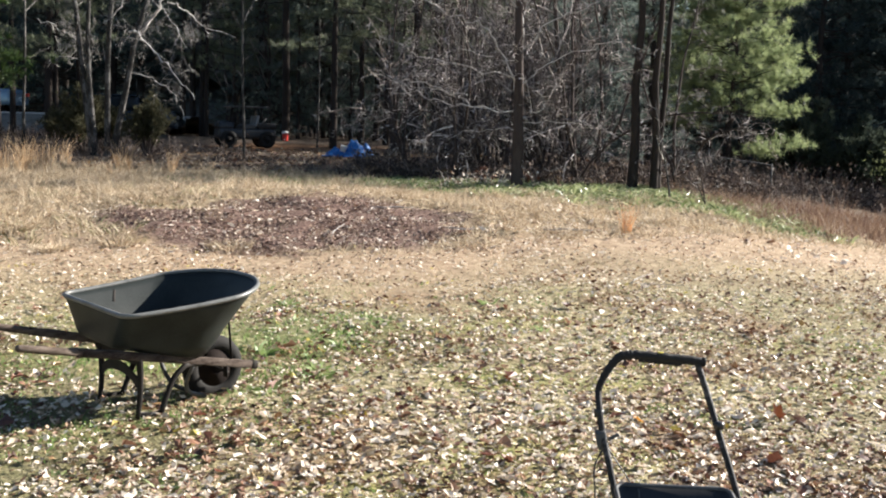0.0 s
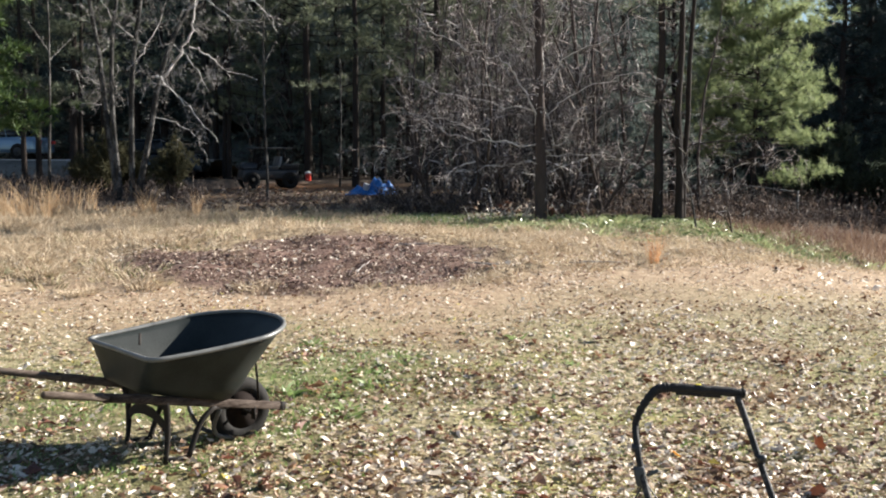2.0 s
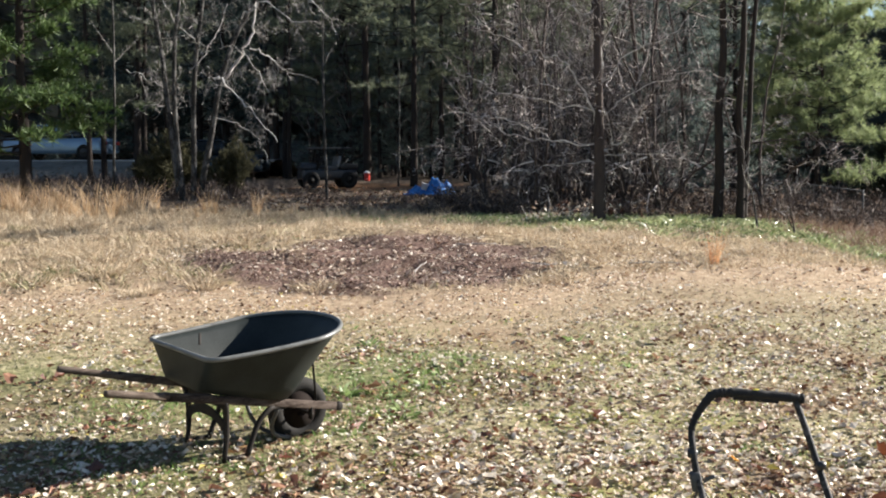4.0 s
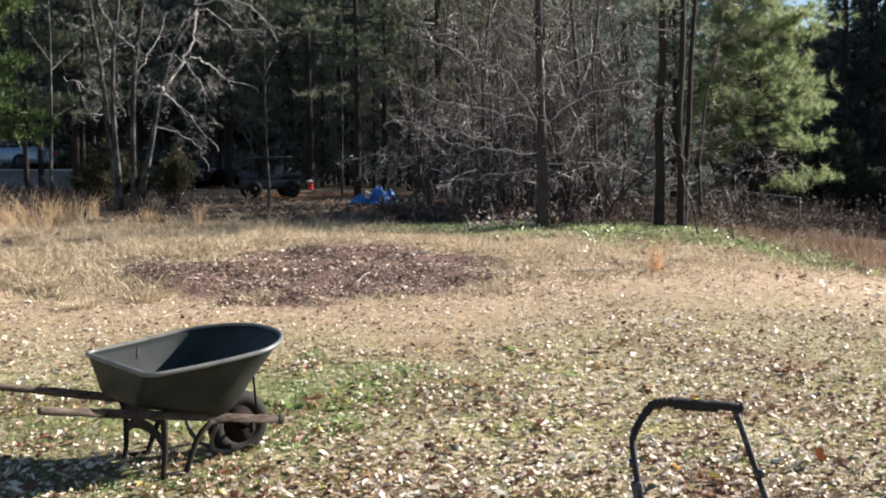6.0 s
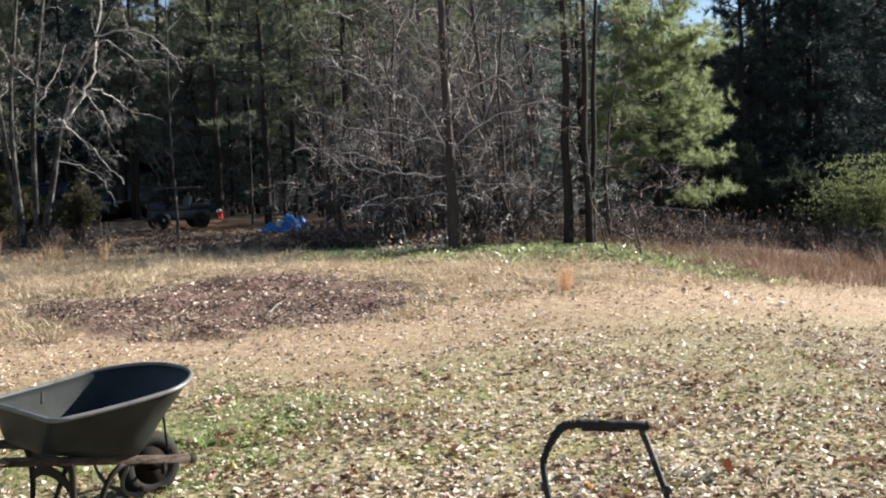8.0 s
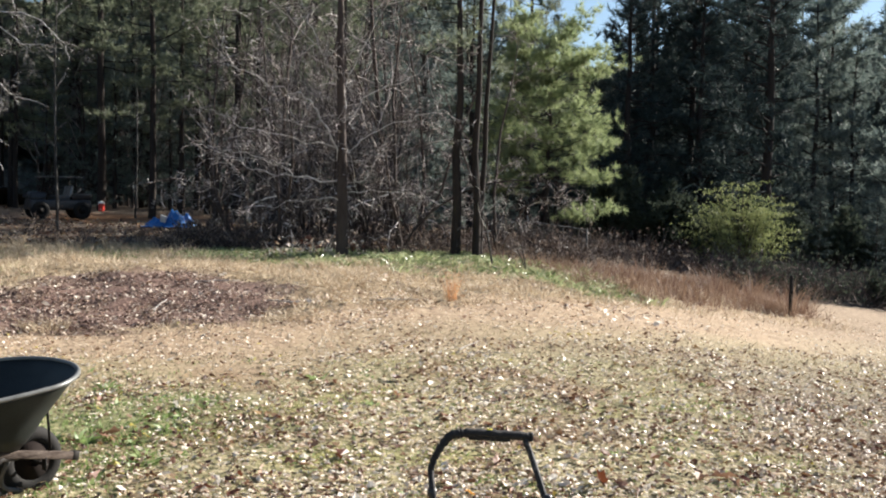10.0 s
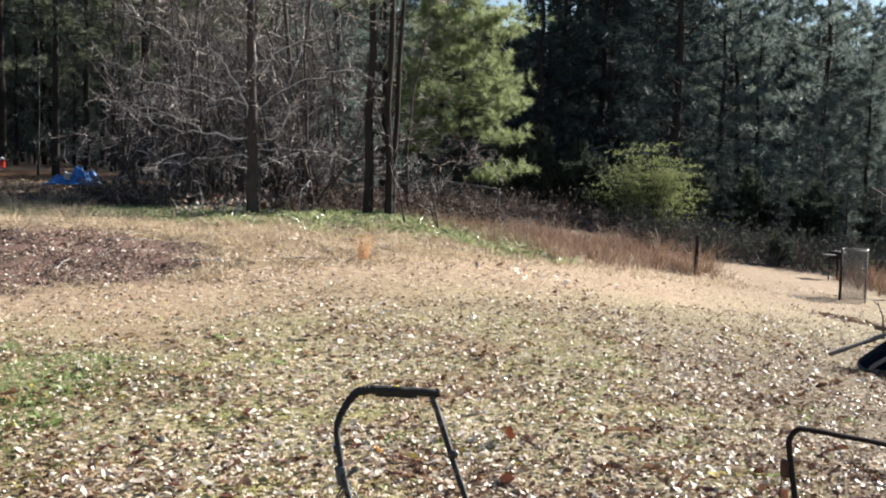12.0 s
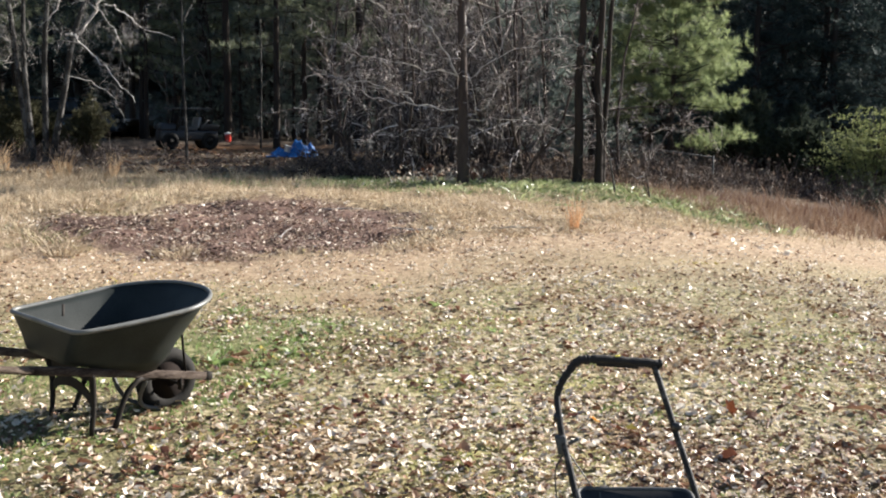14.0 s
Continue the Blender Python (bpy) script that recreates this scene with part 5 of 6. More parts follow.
def big_leaf(x, y, size, turn, up, material, label):
    """A single curled leaf with a lobed outline and a stalk."""
    bm = bmesh.new()
    n = 14
    c = bm.verts.new((0, 0, 0))
    ring = []
    for i in range(n):
        a = 2 * math.pi * i / n
        r = size * (0.42 + 0.1 * math.cos(5 * a)) * (1.25 if abs(math.cos(a)) > 0.7 else 0.85)
        ring.append(bm.verts.new((r * math.cos(a), r * math.sin(a) * 0.75, 0.35 * abs(r * math.sin(a)) + 0.15 * r * math.cos(a) ** 2)))
    for i in range(n):
        bm.faces.new((c, ring[i], ring[(i + 1) % n]))
    leaf = thing("leaf", Matrix.Translation((x, y, gz(x, y) + 0.015 + size * 0.35 * abs(math.sin(up)))) @ Matrix.Rotation(turn, 4, "Z") @ Matrix.Rotation(up, 4, "Y"), label, "leaf")
    part("blade", bm, material, leaf)
    part("stalk", tube([(-size * 0.4, 0, 0), (-size * 0.7, 0, -0.004)], 0.0025, 5), material, leaf)
    return leaf


big_leaf(1.61, 4.9, 0.115, 0.9, 0.95, M_LEAF_RED, "russet oak leaf standing on edge in the lawn")
big_leaf(0.87, 4.76, 0.065, 0.5, 0.6, M_LEAF_ORANGE, "bright orange leaf on the lawn")
for x, y, s, t, u in ((-0.35, 5.1, 0.06, 1.2, 0.8), (0.98, 4.62, 0.08, 0.5, 0.4), (1.05, 4.55, 0.07, 1.8, 0.3), (0.19, 5.45, 0.07, 1.1, 0.6), (-0.14, 4.26, 0.09, 0.7, 0.3), (1.9, 4.05, 0.08, 0.2, 0.5), (2.05, 3.95, 0.09, 1.3, 0.4), (2.35, 4.2, 0.08, 2.0, 0.6), (0.1, 4.1, 0.08, 0.5, 0.2), (-0.9, 4.2, 0.07, 2.2, 0.3), (0.4, 4.6, 0.07, 0.3, 0.2), (1.2, 4.4, 0.09, 1.4, 0.1), (2.3, 4.5, 0.08, 0.4, 0.3), (0.7, 6.1, 0.07, 2.4, 0.2), (-0.2, 6.4, 0.06, 0.9, 0.5)):
    big_leaf(x, y, s, t, u, M_LEAF_RED, "curled brown oak leaf on the lawn")


# ---- wheelbarrow ----
def rounded_outline(ub, uf, v, nose, corner=0.06, z0=0.0, z1=0.0, flare=0.012, along=0.95, across=0.66, sag=0.0):
    """A tray outline, flat at the back (ub), rounded at the front (uf): points (u, v, z); z runs from z0 at the back to z1 in front."""
    half = [(ub, 0.0), (ub, v * 0.5), (ub, v - corner)]
    for i in range(1, 5):
        a = math.pi / 2 * i / 4
        half.append((ub + corner * (1 - math.cos(a)), v - corner + corner * math.sin(a)))
    mid = uf - nose
    for i in range(1, 6):
        half.append((ub + corner + (mid - ub - corner) * i / 6, v + flare * math.sin(math.pi / 2 * i / 6)))
    for i in range(0, 16):
        a = math.pi / 2 * i / 15
        half.append((mid + nose * math.sin(a) ** along, (v + flare) * max(0.0, math.cos(a)) ** across))
    half[-1] = (uf, 0.0)
    full = half + [(u, -w) for u, w in reversed(half[1:-1])]
    out = []
    for u, w in full:
        t = (u - ub) / (uf - ub)
        out.append(Vector((u, w, z0 + (z1 - z0) * t - sag * t * (1 - t))))
    return out


def loft(outlines):
    bm = bmesh.new()
    rings = [[bm.verts.new(p) for p in o] for o in outlines]
    n = len(rings[0])
    for a, b in zip(rings, rings[1:]):
        for j in range(n):
            bm.faces.new((a[j], a[(j + 1) % n], b[(j + 1) % n], b[j]))
    bm.faces.new(list(reversed(rings[0])))
    return bm, rings


def tray_mesh(low, high, levels=7, thick=0.006):
    lo, hi = low, high
    outs = []
    for i in range(levels):
        t = i / (levels - 1)
        s = t ** 0.85
        outs.append([p.lerp(q, s) - Vector((0, 0, 0.012 * math.sin(math.pi * min(1, t * 3)) if t < 0.34 else 0)) for p, q in zip(lo, hi)])
    bm, _ = loft(outs)
    bmesh.ops.recalc_face_normals(bm, faces=bm.faces[:])
    bmesh.ops.solidify(bm, geom=bm.faces[:], thickness=thick)
    return bm


def bar(p, q, w, t, up=(0, 0, 1), bevel=0.004):
    """A flat bar from p to q, w wide and t thick."""
    p, q = Vector(p), Vector(q)
    d = (q - p).normalized()
    s = d.cross(Vector(up)).normalized()
    u = s.cross(d)
    m = Matrix((s, u, d)).transposed().to_4x4()
    m.translation = p
    return box(t, w, (q - p).length, m, bevel, 1)


def wheel_parts(parent, c, r, w, axis_turn, tyre_mat, rim_mat):
    """Tyre, rim and hub round the axis y of the parent, at c."""
    m = Matrix.Translation(c) @ Matrix.Rotation(math.pi / 2, 4, "X")
    wheel = part("wheel", torus(r - w * 0.5, w * 0.5, 36, 14, 0.95, m), tyre_mat, parent, "worn black rubber tyre")
    part("rim", lathe([(r - w * 0.95, -w * 0.32), (r - w * 0.8, -w * 0.36), (r - w * 0.95, -w * 0.15), (0.035, -w * 0.2), (0.032, -w * 0.55), (0.032, w * 0.55), (0.035, w * 0.2), (r - w * 0.95, w * 0.15), (r - w * 0.8, w * 0.36)], 28, m), rim_mat, wheel, "rusty steel rim")
    return wheel


def build_wheelbarrow(m, tray_mat, rim_mat, label):
    wb = thing("wheelbarrow", m, label, "wheelbarrow")
    low = rounded_outline(-0.222, 0.335, 0.25, 0.22, corner=0.06, z0=0.365, z1=0.245, flare=0.01, across=0.8)
    high = rounded_outline(-0.237, 0.622, 0.418, 0.31, corner=0.075, z0=0.549, z1=0.65, flare=0.036, along=1.12, across=0.9, sag=0.046)
    tray = part("tray", tray_mesh(low, high), tray_mat, wb, "grey-green plastic tray, scuffed inside")
    part("rolled_rim", tube(high, 0.0125, 8, closed=True), rim_mat, tray, "pale scuffed rolled edge")
    for want, height in ((0.075, 0.62), (0.04, 0.3), (0.11, 0.3)):
        i = min((k for k in range(len(high)) if high[k].y > 0.2), key=lambda k: abs(high[k].x - want))
        p = low[i].lerp(high[i], height ** 0.85) + Vector((0, -0.008, 0))
        size = (0.015, 0.004, 0.075) if height > 0.5 else (0.014, 0.006, 0.012)
        part("streak" if height > 0.5 else "bolt", box(*size, Matrix.Translation(p) @ Vector((0, 0, 1)).rotation_difference(high[i] - low[i]).to_matrix().to_4x4(), 0.002, 1), M_STEEL, tray)
    # rails
    for s in (1, -1):
        a, b = Vector((-0.734, 0.365 * s, 0.449)), Vector((0.631, 0.135 * s, 0.163))
        d = (b - a).normalized()
        g = a + d * 0.30
        rail = part("rail", bar(g, b, 0.042, 0.034, bevel=0.005), M_RAIL, wb, "weathered wooden rail, darkened for its shaded side")
        part("grip", tube([a, a + d * 0.01, a + d * 0.12, a + d * 0.24, g + d * 0.03], [0.012, 0.0175, 0.019, 0.0185, 0.021], 12), M_WOOD, rail, "hand-worn rounded wooden grip")
        e = a + d * 1.30
        part("end_cap", bar(b - d * 0.035, b + d * 0.006, 0.046, 0.038, bevel=0.003), M_STEEL, rail, "dark steel end bracket")

        def on_rail(u, dz=0.0):
            t = (u + 0.734) / 1.365
            return a.lerp(b, t) + Vector((0, 0, dz))
        # legs: two bars that meet at a foot
        foot1, foot2 = Vector((-0.098, 0.235 * s, 0.0)), Vector((0.026, 0.235 * s, 0.0))
        leg = part("leg", tube(smooth_path([on_rail(-0.1, -0.01), (-0.088, 0.243 * s, 0.24), (-0.086, 0.238 * s, 0.12), foot1], 4), [0.02, 0.019, 0.019, 0.018, 0.018, 0.017, 0.016, 0.016, 0.015, 0.015, 0.014, 0.014, 0.013], 8), M_STEEL, wb, "dark steel leg")
        part("leg_strut", tube(smooth_path([on_rail(0.27, -0.015), on_rail(0.2, -0.025), (0.16, 0.228 * s, 0.228), (0.092, 0.233 * s, 0.165), foot2 + Vector((0, 0, 0.005))], 5), 0.0145, 8), M_STEEL, leg)
        part("foot_bar", bar(foot1 + Vector((-0.01, 0, 0.004)), foot2 + Vector((0.01, 0, 0.004)), 0.03, 0.006, bevel=0.001), M_STEEL, leg)
        part("front_strut", bar(on_rail(0.47, 0.01), (0.455, 0.15 * s, 0.46), 0.02, 0.005, up=(0, 1, 0), bevel=0.001), M_STEEL, wb)
        part("axle_bracket", bar(on_rail(0.43, -0.01), (0.43, 0.17 * s, 0.125), 0.04, 0.006, up=(0, 1, 0), bevel=0.001), M_STEEL, wb)
        part("scraper", tube(smooth_path([on_rail(0.22, -0.03), (0.225, 0.12 * s, 0.11), (0.27, 0.075 * s, 0.045), (0.37, 0.06 * s, 0.01)], 5), 0.012, 6), M_GREYPL, wb)
    part("cross_brace", bar((-0.09, -0.25, 0.285), (-0.09, 0.25, 0.285), 0.05, 0.005, bevel=0.001), M_STEEL, wb, "stamped steel cross brace")
    arch = [(-0.088, 0.24 * math.cos(math.pi * i / 12), 0.12 + 0.1 * math.sin(math.pi * i / 12)) for i in range(13)]
    bm = bmesh.new()
    ring = [[bm.verts.new((x + dx, y, z + dz)) for dx, dz in ((-0.004, -0.026), (0.004, -0.026), (0.004, 0.026), (-0.004, 0.026))] for x, y, z in arch]
    for a, b in zip(ring, ring[1:]):
        for j in range(4):
            bm.faces.new((a[j], a[(j + 1) % 4], b[(j + 1) % 4], b[j]))
    bm.faces.new(ring[0])
    bm.faces.new(list(reversed(ring[-1])))
    bmesh.ops.recalc_face_normals(bm, faces=bm.faces[:])
    part("arched_brace", bm, M_STEEL, wb, "arched stamped brace between the legs", smooth=False)
    part("wedge", box(0.3, 0.42, 0.02, Matrix.Translation((0.0, 0, 0.318)) @ Matrix.Rotation(0.204, 4, "Y"), 0.004), M_WOOD, wb)
    wheel = wheel_parts(wb, (0.442, 0, 0.15), 0.177, 0.09, 0, M_RUBBER, M_RUST)
    part("axle", tube([(0.442, -0.17, 0.15), (0.442, 0.17, 0.15)], 0.009, 10), M_STEEL, wheel)
    return wb


WX, WY = -1.749, 4.709
build_wheelbarrow(Matrix.Translation((WX, WY, gz(WX, WY) + 0.004)) @ Matrix.Rotation(0.756, 4, "Z"), M_TRAY, M_RIM,
                  "grey-green wheelbarrow with wooden handles standing on the lawn")


# ---- mowers ----
def mower_frame(ox, oy, ang):
    return Matrix.Translation((ox, oy, gz(ox, oy))) @ Matrix.Rotation(ang, 4, "Z")


def mower_deck(mw, depth, width, y0, body_mat):
    """Deck, motor and four wheels; local y points away from the handle."""
    deck = part("deck", box(width, depth, 0.13, Matrix.Translation((0, y0 + depth / 2, 0.06)), 0.04, 3, 0.9), body_mat, mw)
    part("motor_cover", box(width * 0.6, depth * 0.5, 0.09, Matrix.Translation((0, y0 + depth * 0.55, 0.188)), 0.03, 3, 0.85), M_PLASTIC, deck)
    for sx in (-1, 1):
        for yy in (y0 + 0.05, y0 + depth - 0.06):
            w = part("wheel", torus(0.055, 0.025, 20, 8, 1.0, Matrix.Translation((sx * (width / 2 + 0.03), yy, 0.08)) @ Matrix.Rotation(math.pi / 2, 4, "Y")), M_RUBBER, mw)
            part("hub", lathe([(0.045, -0.02), (0.05, -0.015), (0.05, 0.015), (0.045, 0.02)], 16, Matrix.Translation((sx * (width / 2 + 0.03), yy, 0.08)) @ Matrix.Rotation(math.pi / 2, 4, "Y")), M_GREYPL, w)


def local(m, pts):
    inv = m.inverted()
    return [inv @ Vector(p) for p in pts]


# the mower with foam-wrapped handle and open catcher: local x across, local y towards the deck
MA = mower_frame(0.775, 3.08, math.pi)
mower = thing("lawn_mower", MA, "small push lawn mower with black foam-wrapped handle", "lawn mower")
left = local(MA, [(0.622, 3.285, 0.645), (0.588, 3.28, 0.638), (0.556, 3.275, 0.603), (0.529, 3.27, 0.558), (0.513, 3.265, 0.513), (0.515, 3.23, 0.453), (0.527, 3.2, 0.372), (0.549, 3.15, 0.279), (0.578, 3.08, 0.147), (0.60, 3.03, 0.05)])
top = local(MA, [(0.622, 3.285, 0.645), (0.66, 3.287, 0.646), (0.74, 3.29, 0.641), (0.82, 3.297, 0.634), (0.897, 3.30, 0.627)])
right = local(MA, [(0.88, 3.30, 0.622), (0.888, 3.29, 0.595), (0.912, 3.26, 0.522), (0.951, 3.19, 0.386), (0.975, 3.145, 0.305), (0.997, 3.1, 0.226), (1.03, 3.04, 0.10)])
part("handle_tube", tube(smooth_path(left, 4), 0.0125, 10), M_TUBE, mower, "black tube worn to bare metal")
part("handle_tube", tube(smooth_path(right, 4), 0.0125, 10), M_TUBE, mower, "black tube worn to bare metal")
grip = part("grip", tube(smooth_path(top, 5), [0.017 + 0.0035 * math.sin(i * 1.9) * (0.5 + 0.5 * math.sin(i * 0.7)) for i in range(21)], 12), M_FOAM, mower, "torn black foam grip")
part("grip_wrap", tube(smooth_path(left[:5], 5), [0.018 - 0.0003 * i + 0.002 * math.sin(i * 2.3) for i in range(21)], 12), M_FOAM, grip, "black foam wrap round the bend")
part("bail", tube(smooth_path([p + Vector((0, 0, -0.018)) for p in top[1:4]], 4), [0.009] * 9, 8), M_FOAM, grip)
pcap = top[-1]
part("end_plug", tube([pcap, pcap + (pcap - top[-2]).normalized() * 0.012], [0.019, 0.017], 12), M_FOAM, grip)
part("tag", box(0.022, 0.012, 0.004, Matrix.Translation(top[2] + Vector((0, 0, 0.0145))), 0.001, 1), M_YELLOW, grip, "faded yellow label")
clamp = left[6] + Vector((-0.006, 0, -0.03))
cl = part("clamp", box(0.04, 0.045, 0.07, Matrix.Translation(clamp + Vector((0, 0, -0.035))) @ Matrix.Rotation(0.2, 4, "Y"), 0.008), M_GREYPL, mower, "grey plastic handle clamp")
part("knob", lathe([(0.016, 0), (0.02, 0.006), (0.02, 0.018), (0.012, 0.024)], 12, Matrix.Translation(clamp + Vector((0.015, 0, 0.0))) @ Matrix.Rotation(-math.pi / 2, 4, "Y")), M_PLASTIC, cl)
part("latch", box(0.045, 0.012, 0.012, Matrix.Translation(clamp + Vector((-0.04, 0, 0.005))) @ Matrix.Rotation(0.5, 4, "Y"), 0.003), M_GREYPL, cl)
part("collar", lathe([(0.018, -0.014), (0.019, 0), (0.018, 0.014)], 12, Matrix.Translation(left[5] + Vector((0, 0, -0.02)))), M_PLASTIC, mower)
part("collar", lathe([(0.017, -0.012), (0.018, 0), (0.017, 0.012)], 12, Matrix.Translation(right[3] + Vector((0, 0, 0.03)))), M_PLASTIC, mower)
part("cable", tube(smooth_path([clamp + Vector((0.0, 0.012, -0.03)), clamp + Vector((0.03, 0.02, -0.1)), clamp + Vector((0.025, 0.03, -0.2)), clamp + Vector((0.02, 0.04, -0.34))], 6), 0.003, 6), M_PLASTIC, mower, "thin black cable")
part("cable", tube(smooth_path([clamp + Vector((-0.01, 0.01, -0.02)), clamp + Vector((-0.06, 0.02, -0.09)), clamp + Vector((-0.10, 0.03, -0.15)), clamp + Vector((-0.12, 0.05, -0.22))], 6), 0.003, 6), M_PLASTIC, mower, "thin black cable")
part("cable", tube(smooth_path([clamp + Vector((0.02, 0.01, -0.12)), clamp + Vector((0.0, 0.0, -0.115)), clamp + Vector((-0.03, 0.01, -0.12))], 5), 0.0035, 6), M_PLASTIC, mower)


def catcher_outline(w, y0, y1, z0, z1, r=0.04, shift=0.012):
    pts = []
    for cx, cy, a0 in ((w / 2 - r, y1 - r, 0), (-w / 2 + r, y1 - r, 90), (-w / 2 + r, y0 + r, 180), (w / 2 - r, y0 + r, 270)):
        for i in range(5):
            a = math.radians(a0 + 90 * i / 4)
            x, y = cx + r * math.cos(a), cy + r * math.sin(a)
            pts.append(Vector((x + shift, y, z0 + (z1 - z0) * (y - y0) / (y1 - y0))))
    return pts


CZ = 0.312
bm, _ = loft([catcher_outline(0.32, 0.10, 0.36, 0.09, 0.09), catcher_outline(0.375, 0.08, 0.40, 0.2, 0.2), catcher_outline(0.398, 0.06, 0.42, CZ, CZ - 0.03)])
bmesh.ops.recalc_face_normals(bm, faces=bm.faces[:])
bmesh.ops.solidify(bm, geom=bm.faces[:], thickness=0.004)
catcher = part("grass_catcher", bm, M_PLASTIC, mower, "open black plastic grass catcher")
part("catcher_rim", tube(catcher_outline(0.402, 0.058, 0.422, CZ, CZ - 0.03), 0.008, 8, closed=True), M_GREYPL, catcher, "dusty grey rolled rim")
for xx in (0.13,):
    part("catcher_rib", tube([(xx, 0.068, CZ - 0.01), (xx * 0.9, 0.095, 0.12), (xx * 0.9, 0.3, 0.1)], 0.004, 6), M_GREYPL, catcher)
mower_deck(mower, 0.45, 0.40, 0.43, M_PLASTIC)

# the second mower: plain bent tube with a switch box
MB = mower_frame(2.42, 2.93, math.pi + math.atan2(0.1, 0.528))
mower_b = thing("lawn_mower", MB, "push lawn mower with plain dark tubular handle", "lawn mower")
hb = local(MB, [(2.20, 2.78, 0.0), (2.185, 2.84, 0.25), (2.172, 2.89, 0.46), (2.172, 2.9, 0.52), (2.20, 2.905, 0.552), (2.25, 2.915, 0.553), (2.42, 2.945, 0.515), (2.60, 2.98, 0.474), (2.65, 2.99, 0.455), (2.682, 2.995, 0.41), (2.685, 2.98, 0.35), (2.675, 2.93, 0.2), (2.67, 2.86, -0.02)])
hbar = part("handle_tube", tube(smooth_path(hb, 4), 0.0115, 10), M_DULLTUBE, mower_b, "dark bent steel tube")
part("switch_box", box(0.03, 0.045, 0.07, Matrix.Translation(local(MB, [(2.163, 2.9, 0.375)])[0]), 0.012, 3), M_REDDARK, mower_b, "faded dark red switch box")
part("cable", tube(smooth_path(local(MB, [(2.15, 2.9, 0.38), (2.135, 2.88, 0.3), (2.15, 2.84, 0.15), (2.2, 2.75, 0.05)]), 6), 0.003, 6), M_PLASTIC, mower_b)
mower_deck(mower_b, 0.5, 0.46, 0.1, M_RUST)


# ---- the loaded navy tub and its load ----
TX, TY = 6.48, 7.98
TUB = Matrix.Translation((TX, TY, gz(TX, TY) + 0.0)) @ Matrix.Rotation(math.radians(-168), 4, "Z")
tub = thing("garden_cart", TUB, "navy plastic garden cart tub resting nose down on the lawn", "cart")
low = rounded_outline(-0.55, 0.70, 0.31, 0.12, corner=0.07, z0=0.03, z1=0.0)
high = rounded_outline(-0.62, 0.755, 0.35, 0.14, corner=0.08, z0=0.82, z1=0.12)
tb = part("tub", tray_mesh(low, high, 6, 0.008), M_BLUEPAINT, tub, "navy plastic tub")
part("rolled_rim", tube(high, 0.012, 8, closed=True), M_PLASTIC, tb)
for s in (-1, 1):
    wheel_parts(tub, (-0.42, 0.38 * s, 0.16), 0.16, 0.08, 0, M_RUBBER, M_RUST)
# the second pole follows the near rim and stands in for its pale glint
for i, (p, q, r) in enumerate((((5.29, 7.9, -0.145), (7.07, 8.44, 0.23), 0.02), ((5.5, 7.6, -0.215), (6.98, 8.0, 0.41), 0.018), ((5.8, 8.2, -0.10), (7.1, 8.5, 0.22), 0.02))):
    pole = thing("wooden_pole", Matrix.Translation(p), "weathered poles over the navy tub, one standing in for the rim's glint", "pole", "poles on the tub")
    d = Vector(q) - Vector(p)
    part("shaft", tube([(0, 0, 0.02), d * 0.02 + Vector((0, 0, 0.02)), d * 0.3 + Vector((0, 0, 0.02)), d * 0.7 + Vector((0, 0, 0.02)), d + Vector((0, 0, 0.02))], [r * 0.6, r, r, r * 0.95, r * 0.9], 10), M_DARKWOOD, pole)
board = thing("wooden_board", Matrix.Translation((6.22, 8.3, gz(6.1, 8.3) + 0.385)) @ Matrix.Rotation(0.25, 4, "Z") @ Matrix.Rotation(-0.03, 4, "Y"), "short brown board lying across the cart", "board")
part("plank", box(0.5, 0.12, 0.045, None, 0.006, 2), M_BOARD, board)
tyre = thing("spare_wheel", Matrix.Translation((6.38, 8.25, gz(6.45, 8.25) + 0.54)) @ Matrix.Rotation(0.3, 4, "Z"), "small black wheel lying on the loaded cart", "wheel")
wheel_parts(tyre, (0, 0, 0), 0.14, 0.08, 0, M_RUBBER, M_STEEL)
branch = bare_tree("dead_branch", 301, [((0, 0, 0), (-0.1, 0.05, 1), 0.36, 0.013), ((0.05, 0, 0), (0.35, 0.1, 0.6), 0.3, 0.010)], "dead branch sticking out of the cart", M_DARKWOOD, M_TWIG, 1, (2, 3), 0.4)
tagged(branch, category="branch")
branch.matrix_world = Matrix.Translation((5.95, 8.12, -0.03))


# ---- edge of the yard, east ----
def fence_post(x, y, h, label, r=0.03):
    p = thing("fence_post", Matrix.Translation((x, y, gz(x, y) - 0.05)), label, "fence post")
    part("post", box(0.05, 0.04, h + 0.05, None, 0.004, 1), M_STEEL, p)
    part("cap", box(0.055, 0.012, 0.1, Matrix.Translation((0, -0.026, h - 0.3)), 0.002, 1), M_RUST, p)
    return p


fence_post(7.6, 16.0, 0.68, "short dark metal fence post by the russet grass")


